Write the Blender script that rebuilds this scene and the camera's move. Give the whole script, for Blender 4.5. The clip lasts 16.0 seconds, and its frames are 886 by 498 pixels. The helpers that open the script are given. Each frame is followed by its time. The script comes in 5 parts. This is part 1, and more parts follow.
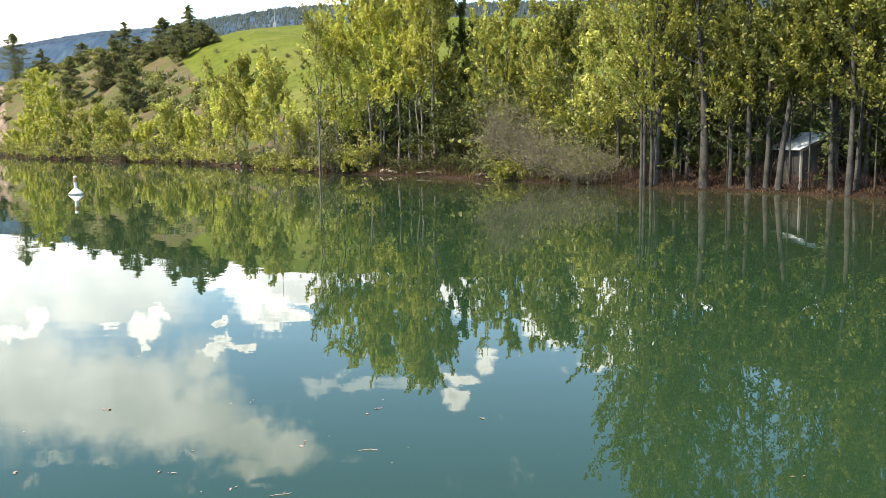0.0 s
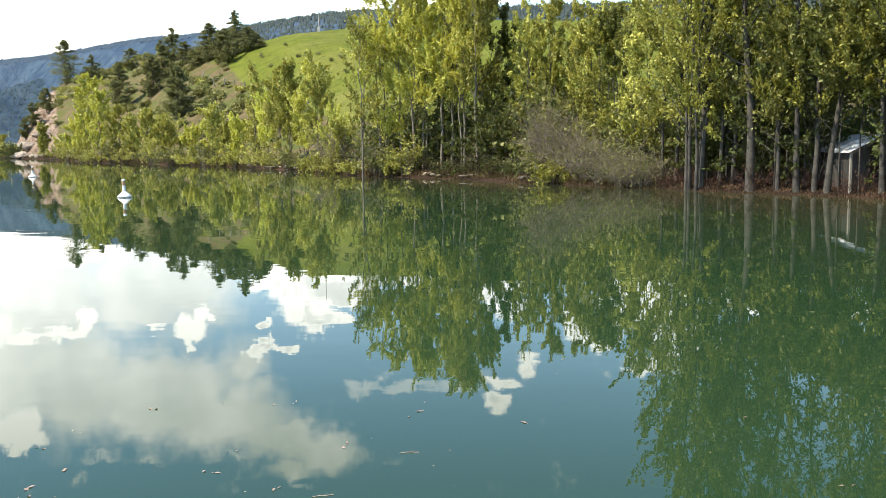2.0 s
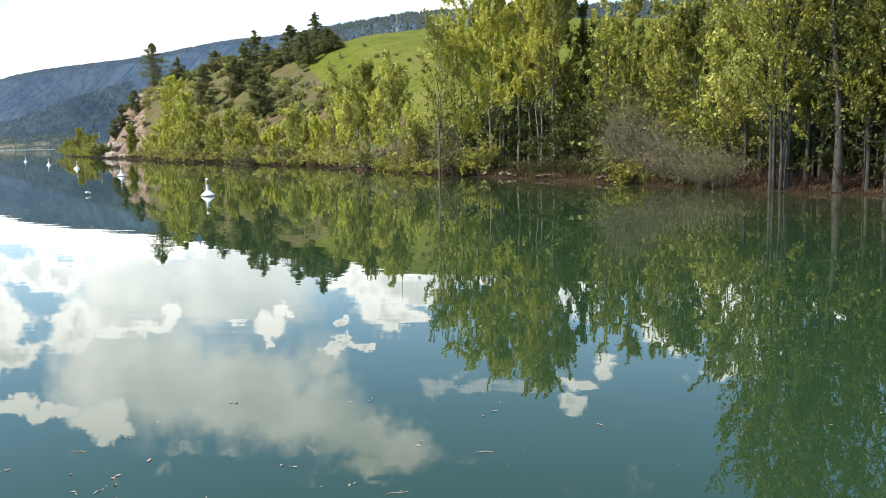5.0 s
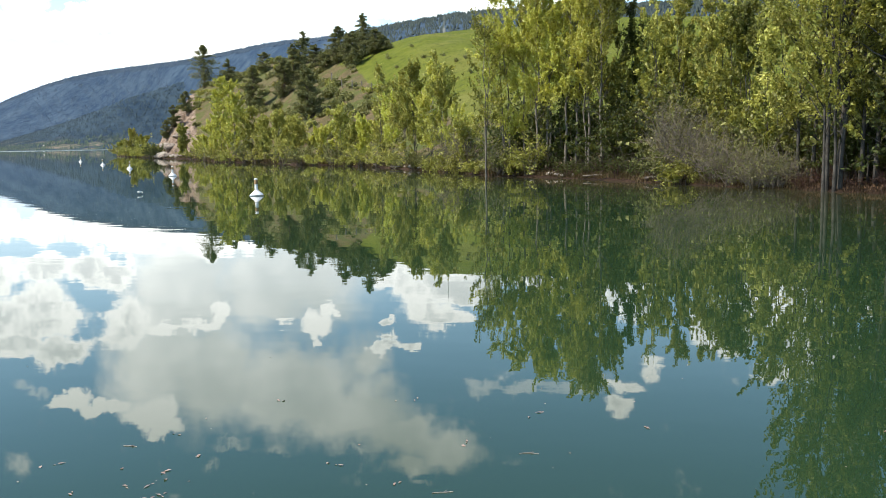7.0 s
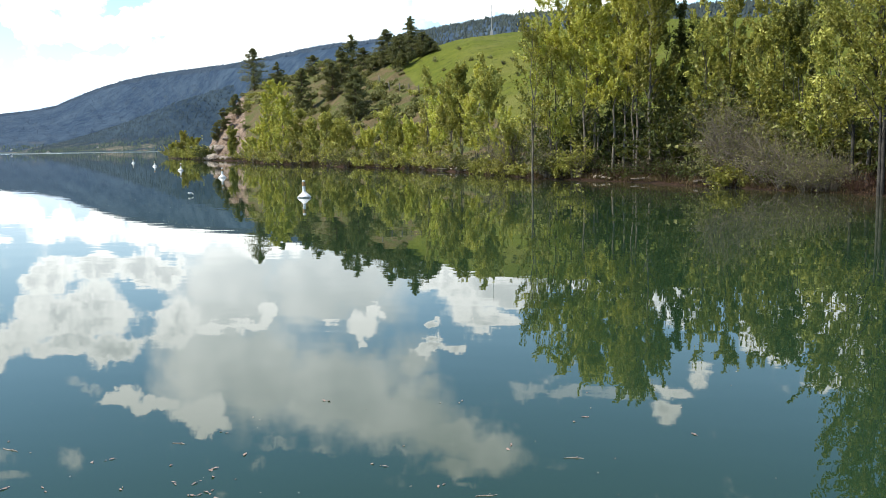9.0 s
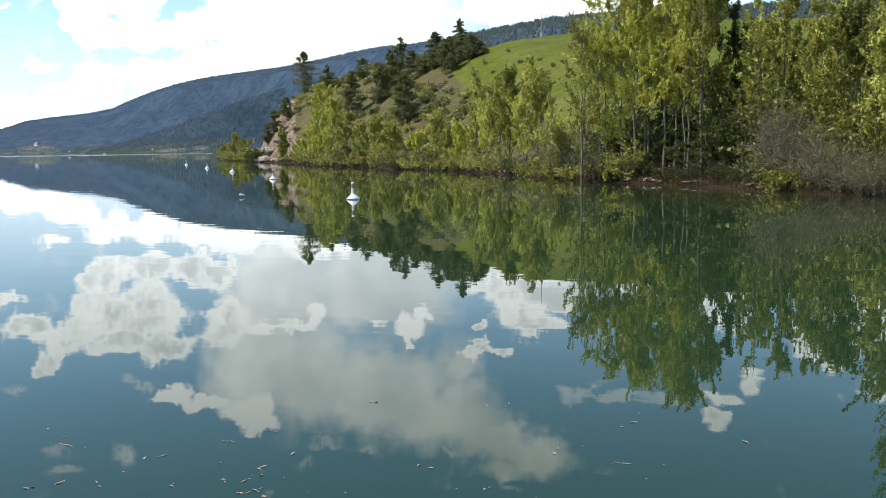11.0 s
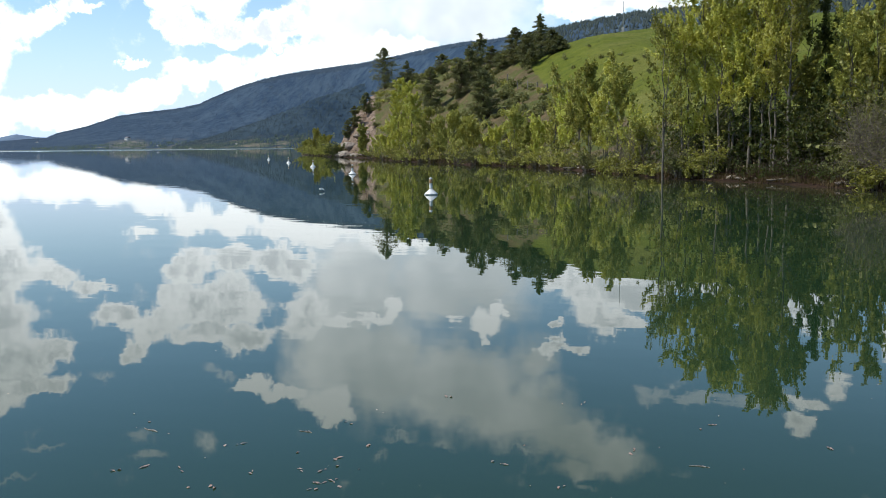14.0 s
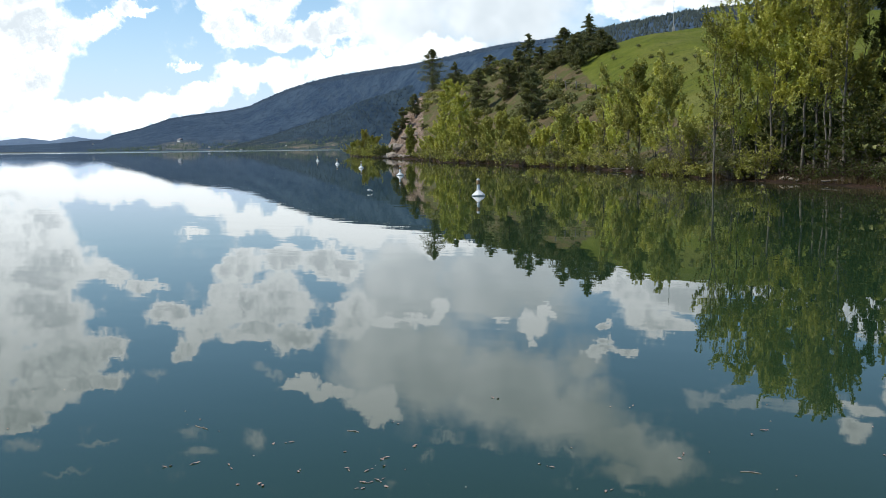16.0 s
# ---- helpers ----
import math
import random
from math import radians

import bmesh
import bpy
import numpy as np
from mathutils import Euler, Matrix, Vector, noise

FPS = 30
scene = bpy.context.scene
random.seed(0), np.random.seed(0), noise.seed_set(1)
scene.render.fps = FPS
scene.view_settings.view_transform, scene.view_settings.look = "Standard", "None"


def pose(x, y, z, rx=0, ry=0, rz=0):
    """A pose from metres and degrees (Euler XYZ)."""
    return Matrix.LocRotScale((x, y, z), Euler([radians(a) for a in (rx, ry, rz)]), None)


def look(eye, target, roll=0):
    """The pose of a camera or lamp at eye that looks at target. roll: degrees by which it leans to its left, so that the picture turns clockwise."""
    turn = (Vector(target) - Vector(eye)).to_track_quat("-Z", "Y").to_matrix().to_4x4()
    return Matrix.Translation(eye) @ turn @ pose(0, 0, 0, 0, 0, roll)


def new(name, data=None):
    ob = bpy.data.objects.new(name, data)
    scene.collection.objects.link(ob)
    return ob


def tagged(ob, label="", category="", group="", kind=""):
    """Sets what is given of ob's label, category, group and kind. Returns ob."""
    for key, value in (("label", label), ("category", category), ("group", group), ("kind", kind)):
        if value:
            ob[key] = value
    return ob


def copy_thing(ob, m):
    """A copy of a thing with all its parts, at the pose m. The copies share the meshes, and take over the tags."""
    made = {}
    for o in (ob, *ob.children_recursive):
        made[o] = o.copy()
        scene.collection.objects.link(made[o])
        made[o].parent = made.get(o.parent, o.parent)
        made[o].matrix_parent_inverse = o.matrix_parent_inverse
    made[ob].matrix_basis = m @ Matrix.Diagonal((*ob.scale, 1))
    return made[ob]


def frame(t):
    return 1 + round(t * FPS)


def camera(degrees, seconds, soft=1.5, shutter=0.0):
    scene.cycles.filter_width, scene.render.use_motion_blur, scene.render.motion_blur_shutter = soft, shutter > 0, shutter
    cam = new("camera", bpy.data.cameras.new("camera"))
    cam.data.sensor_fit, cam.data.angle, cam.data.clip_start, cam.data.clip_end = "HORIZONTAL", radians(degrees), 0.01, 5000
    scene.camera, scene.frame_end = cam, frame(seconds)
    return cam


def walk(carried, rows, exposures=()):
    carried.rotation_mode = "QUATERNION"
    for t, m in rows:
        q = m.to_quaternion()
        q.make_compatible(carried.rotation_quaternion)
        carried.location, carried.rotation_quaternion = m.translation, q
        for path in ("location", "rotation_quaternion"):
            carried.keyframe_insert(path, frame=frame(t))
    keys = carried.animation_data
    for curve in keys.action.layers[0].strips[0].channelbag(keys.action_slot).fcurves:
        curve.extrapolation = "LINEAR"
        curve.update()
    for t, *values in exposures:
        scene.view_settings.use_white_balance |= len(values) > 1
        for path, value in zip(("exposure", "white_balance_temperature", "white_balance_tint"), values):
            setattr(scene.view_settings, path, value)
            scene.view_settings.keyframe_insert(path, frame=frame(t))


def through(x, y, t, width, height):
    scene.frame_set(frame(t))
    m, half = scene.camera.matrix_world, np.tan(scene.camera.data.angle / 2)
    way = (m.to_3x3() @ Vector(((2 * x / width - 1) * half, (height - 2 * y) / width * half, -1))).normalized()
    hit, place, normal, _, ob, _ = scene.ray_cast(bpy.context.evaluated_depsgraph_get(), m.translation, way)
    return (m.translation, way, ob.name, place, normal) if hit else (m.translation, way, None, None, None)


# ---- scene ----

EYE = (0.0, 0.0, 2.4)
cam = camera(52.04, 16.0, soft=0.75)
# seconds, tilt, lean, turn: the camera stands and pans to the left
PATH = [
    (0.0, 82.983, 0.648, 0.001),
    (0.5, 83.177, 0.831, 0.451),
    (1.0, 83.305, 0.927, 1.189),
    (1.5, 83.269, 0.899, 1.965),
    (2.0, 83.215, 0.777, 2.664),
    (2.5, 83.204, 0.781, 3.401),
    (3.0, 83.206, 0.779, 4.182),
    (3.5, 83.181, 0.882, 4.859),
    (4.0, 83.189, 0.920, 5.751),
    (6.5, 83.316, 0.908, 9.715),
    (7.0, 83.313, 0.954, 10.391),
    (7.5, 83.349, 0.974, 10.993),
    (8.0, 83.398, 0.942, 11.806),
    (8.5, 83.406, 0.919, 12.529),
    (9.0, 83.519, 0.843, 13.310),
    (11.5, 83.620, 0.712, 17.246),
    (12.0, 83.515, 0.638, 18.212),
    (12.5, 83.718, 0.609, 19.102),
    (13.0, 83.715, 0.490, 20.004),
    (13.5, 83.550, 0.514, 20.578),
    (14.0, 83.502, 0.522, 21.262),
    (14.5, 83.539, 0.622, 21.928),
    (15.0, 83.666, 0.757, 22.718),
    (15.5, 83.680, 0.739, 23.506),
    (16.0, 83.599, 0.634, 24.250),
]
EXPOSURES = [(0.0, 0.62, 7100, 10), (4.0, 0.36, 6900, 10), (7.5, 0.08, 6700, 10), (12.0, -0.35, 6450, 10), (16.0, -0.72, 6300, 10)]
walk(cam, [(t, pose(*EYE, a, b, c)) for t, a, b, c in PATH], EXPOSURES)


# ---- sky and sun ----
SUN_AZ, SUN_EL = 113.0, 53.0   # degrees to the left of north (+y), and up


def way(az, el):
    a, e = radians(az), radians(el)
    return Vector((-math.sin(a) * math.cos(e), math.cos(a) * math.cos(e), math.sin(e)))


sun_data = bpy.data.lights.new("sun", "SUN")
sun_data.energy, sun_data.angle, sun_data.color = 6.0, radians(0.6), (1.0, 0.94, 0.82)
sun = new("sun", sun_data)
sun.matrix_world = look(way(SUN_AZ, SUN_EL) * 60, (0, 0, 0))

world = bpy.data.worlds.new("sky")
scene.world = world
world.use_nodes = True


class Net:
    """A small helper that writes node trees."""

    def __init__(self, tree):
        self.tree = tree
        tree.nodes.clear()

    def node(self, kind, **ins):
        n = self.tree.nodes.new(kind)
        for key, value in ins.items():
            self.feed(n, key, value)
        return n

    def feed(self, n, key, value):
        if isinstance(key, str) and key[0] == "i" and key[1:].isdigit():
            sock = n.inputs[int(key[1:])]
        else:
            sock = n.inputs[key.replace("_", " ")]
        if isinstance(value, bpy.types.NodeSocket):
            self.tree.links.new(value, sock)
        elif isinstance(value, bpy.types.Node):
            self.tree.links.new(value.outputs[0], sock)
        else:
            sock.default_value = value

    def math(self, op, a, b=0.0, clamp=False):
        n = self.node("ShaderNodeMath", i0=a)
        n.operation, n.use_clamp = op, clamp
        if len(n.inputs) > 1:
            self.feed(n, "i1", b)
        return n

    def vec(self, op, a, b=(0, 0, 0)):
        n = self.node("ShaderNodeVectorMath", i0=a, i1=b)
        n.operation = op
        return n

    def ramp(self, fac, a, b, lo=0.0, hi=1.0, smooth=True):
        n = self.node("ShaderNodeMapRange", Value=fac, From_Min=a, From_Max=b, To_Min=lo, To_Max=hi)
        n.interpolation_type = "SMOOTHSTEP" if smooth else "LINEAR"
        return n

    def mix(self, fac, a, b, blend="MIX"):
        n = self.node("ShaderNodeMix")
        n.data_type, n.blend_type = "RGBA", blend
        self.feed(n, "i0", fac)
        self.feed(n, "i6", a if not isinstance(a, tuple) else (*a, 1)[:4])
        self.feed(n, "i7", b if not isinstance(b, tuple) else (*b, 1)[:4])
        return n.outputs[2]

    def noise(self, vector, scale, detail=3.0, rough=0.5, out=0, **more):
        n = self.node("ShaderNodeTexNoise", Vector=vector, Scale=scale, Detail=detail, Roughness=rough, **more)
        return n.outputs[out]


# clouds over the lake, each of several heaps: turn, height, half width, half height, weight
WEST_HEAP = [
    (49.4, 4.7, 2.9, 1.8, 1), (48.3, 6.9, 3.2, 1.8, 1), (48.8, 9.3, 2.8, 1.9, 1), (48.0, 11.9, 3.2, 1.8, 1), (45.7, 13.5, 2.0, 0.6, 1),
    (49.1, 14.0, 2.2, 1.2, 1), (49.7, 15.1, 1.4, 0.9, 1), (52.6, 10.8, 3.5, 4.6, 1), (52.0, 5.2, 3.0, 3.8, 1), (45.0, 7.2, 1.5, 0.6, 1),
    (45.1, 11.6, 1.2, 0.6, 1),
]
LOW_BAND = [
    (48.4, 1.9, 4.4, 1.3, 1), (43.8, 2.2, 3.4, 1.1, 1), (40.6, 2.9, 2.3, 1.0, 1), (38.7, 3.2, 2.0, 0.8, 1), (36.7, 4.0, 1.7, 0.9, 1),
    (34.3, 4.6, 2.1, 1.1, 1), (31.5, 5.1, 2.1, 1.1, 1), (28.0, 5.2, 2.8, 1.2, 1), (39.7, 4.9, 0.9, 0.3, 0.8), (52.9, 1.7, 4.1, 1.9, 1),
    (24.4, 5.9, 2.9, 1.1, 1),
]
MID_HEAP = [
    (37.0, 7.5, 1.6, 1.1, 1), (37.6, 9.4, 1.5, 1.5, 1), (39.2, 10.5, 1.7, 1.3, 1), (41.5, 9.8, 1.5, 1.1, 1), (40.3, 12.0, 1.1, 0.9, 1),
    (35.0, 9.5, 2.0, 1.7, 1), (33.9, 11.7, 1.7, 1.0, 1), (36.3, 11.3, 1.9, 0.9, 1), (34.6, 7.0, 2.1, 1.0, 1), (31.4, 7.1, 2.4, 1.1, 1),
    (42.7, 7.9, 1.3, 0.5, 0.8), (30.3, 10.4, 1.4, 1.8, 0.9),
]
TORN = [
    (33.4, 14.5, 1.4, 0.6, 1), (31.5, 15.0, 1.7, 0.5, 1), (29.0, 15.9, 1.5, 1.0, 1), (28.1, 16.8, 1.0, 0.8, 1),
    (27.8, 10.7, 1.3, 0.3, 0.9), (26.0, 10.4, 1.5, 0.5, 1), (24.7, 9.8, 0.9, 0.6, 1), (20.6, 11.0, 0.7, 0.6, 0.8), (18.8, 11.0, 1.0, 0.7, 1),
    (18.1, 10.2, 0.6, 0.4, 0.9), (18.8, 11.9, 0.4, 0.3, 0.9),
]
EAST_HEAP = [
    (12.7, 8.4, 2.2, 0.8, 1), (10.6, 9.1, 2.7, 1.2, 1), (8.6, 8.6, 1.9, 1.0, 1), (11.5, 10.8, 1.7, 1.2, 1), (10.1, 11.3, 1.4, 0.8, 1),
    (14.1, 11.1, 0.5, 0.4, 0.9), (14.1, 12.4, 1.4, 0.6, 1), (12.6, 12.6, 0.8, 0.4, 0.9), (-0.4, 16.3, 1.0, 0.9, 0.75),
    (-1.0, 15.0, 1.6, 0.4, 0.6), (-2.6, 13.9, 0.9, 0.8, 0.75),
]
WOOD_HEAP = [
    (-0.5, 9.3, 2.5, 0.9, 1), (-1.9, 10.7, 1.4, 0.7, 0.8), (-6.9, 11.4, 1.8, 1.4, 1.3), (-9.4, 9.6, 2.8, 1.4, 1), (-11.5, 11.7, 2.0, 1.4, 1),
    (-14.0, 12.1, 1.5, 0.7, 1), (-9.8, 13.8, 1.4, 0.7, 0.8), (-16.6, 10.1, 1.3, 0.9, 0.8), (-22.1, 10.0, 1.8, 0.7, 0.9), (-26.1, 10.4, 1.7, 1.0, 1),
    (-6.2, 10.7, 1.4, 0.6, 0.9), (3.1, 8.9, 2.8, 0.7, 1),
]
WISPS = [
    (5.5, 15.5, 2.4, 0.35, 0.8), (2.7, 15.4, 2.0, 0.35, 0.8), (8.3, 15.5, 1.2, 0.5, 0.8),
    (24.3, 18.1, 1.6, 0.3, 0.62), (21.3, 18.5, 1.6, 0.3, 0.62), (16.2, 18.9, 1.2, 0.2, 0.62), (45.9, 17.2, 1.8, 0.2, 0.62), (41.0, 16.9, 1.4, 0.5, 0.62),
    (42.0, 13.2, 1.3, 0.3, 0.62), (47.8, 18.6, 1.7, 0.2, 0.62), (40.0, 18.0, 1.4, 0.3, 0.62), (49.8, 16.8, 1.1, 0.4, 0.62), (25.2, 19.1, 0.8, 0.3, 0.62),
    (12.2, 21.4, 1.0, 0.2, 0.62), (35.0, 13.7, 1.2, 0.3, 0.62),
]
# a broad grey veil
VEILS = [
    (27.0, 8.4, 3.5, 3.2, 1.0), (28.5, 11.9, 3.2, 4.2, 1.0), (25.3, 13.7, 4.2, 3.9, 1.0), (20.2, 15.1, 4.9, 3.1, 1.0), (16.2, 16.5, 3.8, 2.4, 1.0),
    (13.0, 18.1, 3.0, 1.8, 1.0), (10.5, 19.1, 2.3, 1.5, 1.0), (13.0, 20.2, 2.0, 0.7, 0.8), (20.9, 8.6, 6.2, 3.4, 0.95), (15.5, 13.4, 2.1, 2.1, 0.7),
]
# beyond the view
ASIDE = [(57.0, 4.5, 4.0, 4.0, 0.9), (63.0, 9.0, 6.0, 5.0, 1.0), (-15.0, 9.0, 4.0, 1.6, 0.9)]


def make_sky():
    n = Net(world.node_tree)
    out = n.node("ShaderNodeOutputWorld")
    sky = n.node("ShaderNodeTexSky")
    sky.sky_type, sky.sun_disc = "NISHITA", False
    sky.sun_elevation, sky.sun_rotation = radians(SUN_EL), radians(-SUN_AZ)
    sky.altitude, sky.air_density, sky.dust_density, sky.ozone_density = 400, 1.0, 0.4, 1.2
    d = n.node("ShaderNodeTexCoord").outputs["Generated"]
    wob = n.noise(d, 14.0, 5.0, 0.6, out=1)
    wob = n.vec("SCALE", n.vec("SUBTRACT", wob, (0.5, 0.5, 0.5)))
    wob.inputs["Scale"].default_value = 0.045
    fine = n.noise(d, 48.0, 5.0, 0.62, out=1)
    fine = n.vec("SCALE", n.vec("SUBTRACT", fine, (0.5, 0.5, 0.5)))
    fine.inputs["Scale"].default_value = 0.034
    at = n.vec("ADD", n.vec("ADD", d, wob), fine)

    def blobs(rows):
        total = None
        for az, el, ra, re, w in rows:
            mid = way(az, el)
            side = Vector((math.cos(radians(az)), math.sin(radians(az)), 0))
            a = n.vec("DOT_PRODUCT", at, side / radians(ra)).outputs[1]
            b = n.vec("DOT_PRODUCT", at, side.cross(mid) / radians(re)).outputs[1]
            q = n.math("MULTIPLY_ADD", a, a)
            n.feed(q, "i2", n.math("MULTIPLY", b, b))
            r = n.math("SQRT", q)
            g = n.ramp(r, 1.45, 0.0, 0.0, w, False)
            total = g if total is None else n.math("SMOOTH_MAX", total, g)
            if total is not g:
                total.inputs[2].default_value = 0.18
        return total

    mass = n.math("MAXIMUM", n.math("MAXIMUM", blobs(WEST_HEAP), blobs(MID_HEAP)), n.math("MAXIMUM", blobs(EAST_HEAP), blobs(WOOD_HEAP)))
    puff = n.math("MAXIMUM", n.math("MAXIMUM", blobs(LOW_BAND), blobs(TORN)), blobs(ASIDE))
    ahead = n.ramp(n.vec("DOT_PRODUCT", d, way(17, 8)).outputs[1], 0.1, 0.4)
    mass = n.math("MULTIPLY", mass, 1.14)
    puff = n.math("MULTIPLY", n.math("MAXIMUM", puff, mass), ahead)
    veil = n.math("MULTIPLY", blobs(VEILS), ahead)
    # beyond the view broken cloud goes on
    sep = n.node("ShaderNodeSeparateXYZ", Vector=d)
    lift = n.math("ADD", n.math("ABSOLUTE", sep.outputs[2]), 0.12)
    flat = n.vec("SCALE", d)
    n.feed(flat, "Scale", n.math("DIVIDE", 1.0, lift))
    far = n.noise(flat, 1.3, 6.0, 0.58)
    aside = n.ramp(n.vec("DISTANCE", d, way(17, 8)).outputs[1], 0.62, 0.9)
    high = n.math("MULTIPLY", n.ramp(far, 0.50, 0.68), aside)
    lump = n.math("ADD", n.math("MULTIPLY", n.noise(d, 22.0, 6.0, 0.58), 0.8), n.math("MULTIPLY", n.noise(d, 70.0, 3.0, 0.5), 0.2))
    edge = n.math("ADD", puff, n.math("MULTIPLY", n.math("SUBTRACT", lump, 0.5), 1.25))
    alpha = n.ramp(edge, 0.24, 0.50)
    body = n.ramp(n.math("ADD", veil, n.math("MULTIPLY", n.math("SUBTRACT", lump, 0.5), 0.62)), 0.16, 0.66)
    wisp = n.math("MULTIPLY", n.ramp(n.math("ADD", blobs(WISPS), n.math("MULTIPLY", n.math("SUBTRACT", lump, 0.5), 1.3)), 0.20, 0.66, 0.0, 0.5), ahead)
    curl = n.noise(at, 26.0, 6.0, 0.7)
    dull = n.math("MULTIPLY", n.ramp(curl, 0.37, 0.62), n.math("MULTIPLY", n.ramp(edge, 0.42, 0.75), n.ramp(mass, 0.12, 0.42)))
    puff_col = n.mix(dull, (2.06, 2.15, 2.16), (1.30, 1.41, 1.47))
    shade = n.noise(d, 7.0, 4.0, 0.55)
    veil_col = n.mix(n.ramp(shade, 0.35, 0.68), (1.22, 1.35, 1.42), (1.90, 2.0, 2.03))
    c = n.mix(1.0, sky.outputs[0], (0.74, 1.05, 1.15), "MULTIPLY")
    lit = n.vec("SCALE", c)
    lit.inputs["Scale"].default_value = 0.195
    haze = n.math("POWER", n.math("SUBTRACT", 1.0, n.math("ABSOLUTE", sep.outputs[2])), 9.0)
    mist = n.mix(n.math("MULTIPLY", haze, 1.5, True), lit.outputs[0], (1.16, 1.42, 1.74))
    a = n.mix(high, mist, (1.7, 1.7, 1.7))
    b = n.mix(body, a, veil_col)
    b = n.mix(wisp, b, (1.75, 1.85, 1.88))
    e = n.mix(alpha, b, puff_col)
    bg = n.node("ShaderNodeBackground", Color=e, Strength=1.0)
    n.tree.links.new(bg.outputs[0], out.inputs[0])


make_sky()


# ---- materials ----
def material(name):
    m = bpy.data.materials.new(name)
    m.use_nodes = True
    n = Net(m.node_tree)
    out = n.node("ShaderNodeOutputMaterial")
    return m, n, out


def principled(n, out, **ins):
    p = n.node("ShaderNodeBsdfPrincipled", **ins)
    n.tree.links.new(p.outputs[0], out.inputs[0])
    return p


def objcoord(n):
    return n.node("ShaderNodeTexCoord").outputs["Object"]


def share(n, name):
    a = n.node("ShaderNodeAttribute")
    a.attribute_name = name
    return a.outputs["Fac"]


def bump(n, height, strength, distance):
    return n.node("ShaderNodeBump", Height=height, Strength=strength, Distance=distance).outputs[0]


def plain(name, dark, light, scale, rough=0.8, relief=0.3, depth=0.02, fine=8.0, metal=0.0):
    """A weathered surface: two scales of mottling and fine relief."""
    m, n, out = material(name)
    at = objcoord(n)
    big = n.noise(at, scale, 4.0, 0.6)
    small = n.noise(at, scale * fine, 3.0, 0.6)
    f = n.math("ADD", n.math("MULTIPLY", big, 0.6), n.math("MULTIPLY", small, 0.4))
    col = n.mix(n.ramp(f, 0.35, 0.65), dark, light)
    principled(n, out, Base_Color=col, Roughness=rough, Metallic=metal, Normal=bump(n, f, relief, depth))
    return m


def leafy(name, tones, through=0.40, rough=0.4, object_shift=0.12):
    """Thin leaves that let some light through; each leaf has its own tone."""
    m, n, out = material(name)
    rnd = n.node("ShaderNodeNewGeometry").outputs["Random Per Island"]
    own = n.node("ShaderNodeObjectInfo").outputs["Random"]
    # the tone drifts from spray to spray, and a little from leaf to leaf
    spray = n.ramp(n.noise(objcoord(n), 1.15, 2.0, 0.55), 0.34, 0.66, smooth=False)
    tone = n.math("ADD", n.math("MULTIPLY", rnd, 0.55), n.math("MULTIPLY", spray, 0.45))
    a = n.mix(n.ramp(tone, 0.15, 0.50, smooth=False), tones[0], tones[1])
    b = n.mix(n.ramp(tone, 0.56, 0.86, smooth=False), a, tones[2])
    b = n.mix(1.0, b, (0.985, 1.0, 0.97), "MULTIPLY")
    hsv = n.node("ShaderNodeHueSaturation", Color=b, Hue=n.ramp(own, 0, 1, 0.5 - object_shift * 0.01, 0.5 + object_shift * 0.10, False),
                 Value=n.ramp(own, 0, 1, 1 - object_shift, 1 + object_shift, False))
    p = n.node("ShaderNodeBsdfPrincipled", Base_Color=hsv, Roughness=rough, Specular_IOR_Level=0.22)
    t = n.node("ShaderNodeBsdfTranslucent", Color=n.mix(0.5, hsv, (0.40, 0.40, 0.06)))
    s = n.node("ShaderNodeMixShader", i0=through, i1=p, i2=t)
    n.tree.links.new(s.outputs[0], out.inputs[0])
    return m


M_POPLAR = leafy("poplar_leaf", [(0.12, 0.118, 0.026), (0.285, 0.262, 0.055), (0.58, 0.55, 0.18)])
# a deep green; on poplars it serves as the shaded copy of M_POPLAR
M_DEEP = leafy("deep_and_shaded_leaf", [(0.050, 0.056, 0.014), (0.131, 0.133, 0.034), (0.38, 0.36, 0.14)], 0.3)
M_GOLD = leafy("golden_leaf", [(0.38, 0.355, 0.055), (0.62, 0.58, 0.12), (0.84, 0.79, 0.30)], 0.45)
M_PALE = leafy("pale_leaf", [(0.20, 0.188, 0.042), (0.39, 0.355, 0.080), (0.63, 0.58, 0.19)], 0.3)
# a dark green; on the undergrowth it also stands for canopy shade
M_DARKLEAF = leafy("dark_and_shaded_leaf", [(0.030, 0.040, 0.012), (0.055, 0.068, 0.018), (0.10, 0.115, 0.035)], 0.2, 0.65)
M_LITTER = leafy("leaf_litter", [(0.026, 0.016, 0.012), (0.055, 0.031, 0.020), (0.15, 0.085, 0.052)], 0.05, 0.9)
M_NEEDLE = leafy("needle", [(0.085, 0.090, 0.045), (0.135, 0.136, 0.064), (0.20, 0.195, 0.094)], 0.3, 0.6)
M_SAGE = leafy("sage_leaf", [(0.14, 0.14, 0.06), (0.23, 0.22, 0.09), (0.33, 0.30, 0.14)], 0.2, 0.7)
M_GREY = leafy("grey_bud", [(0.11, 0.11, 0.04), (0.17, 0.165, 0.06), (0.26, 0.25, 0.11)], 0.2, 0.7)
M_DRY = leafy("dry_blade", [(0.05, 0.03, 0.02), (0.09, 0.055, 0.03), (0.16, 0.11, 0.06)], 0.15, 0.8)
M_RED = leafy("red_twig", [(0.05, 0.018, 0.012), (0.085, 0.034, 0.02), (0.13, 0.07, 0.035)], 0.1, 0.8)
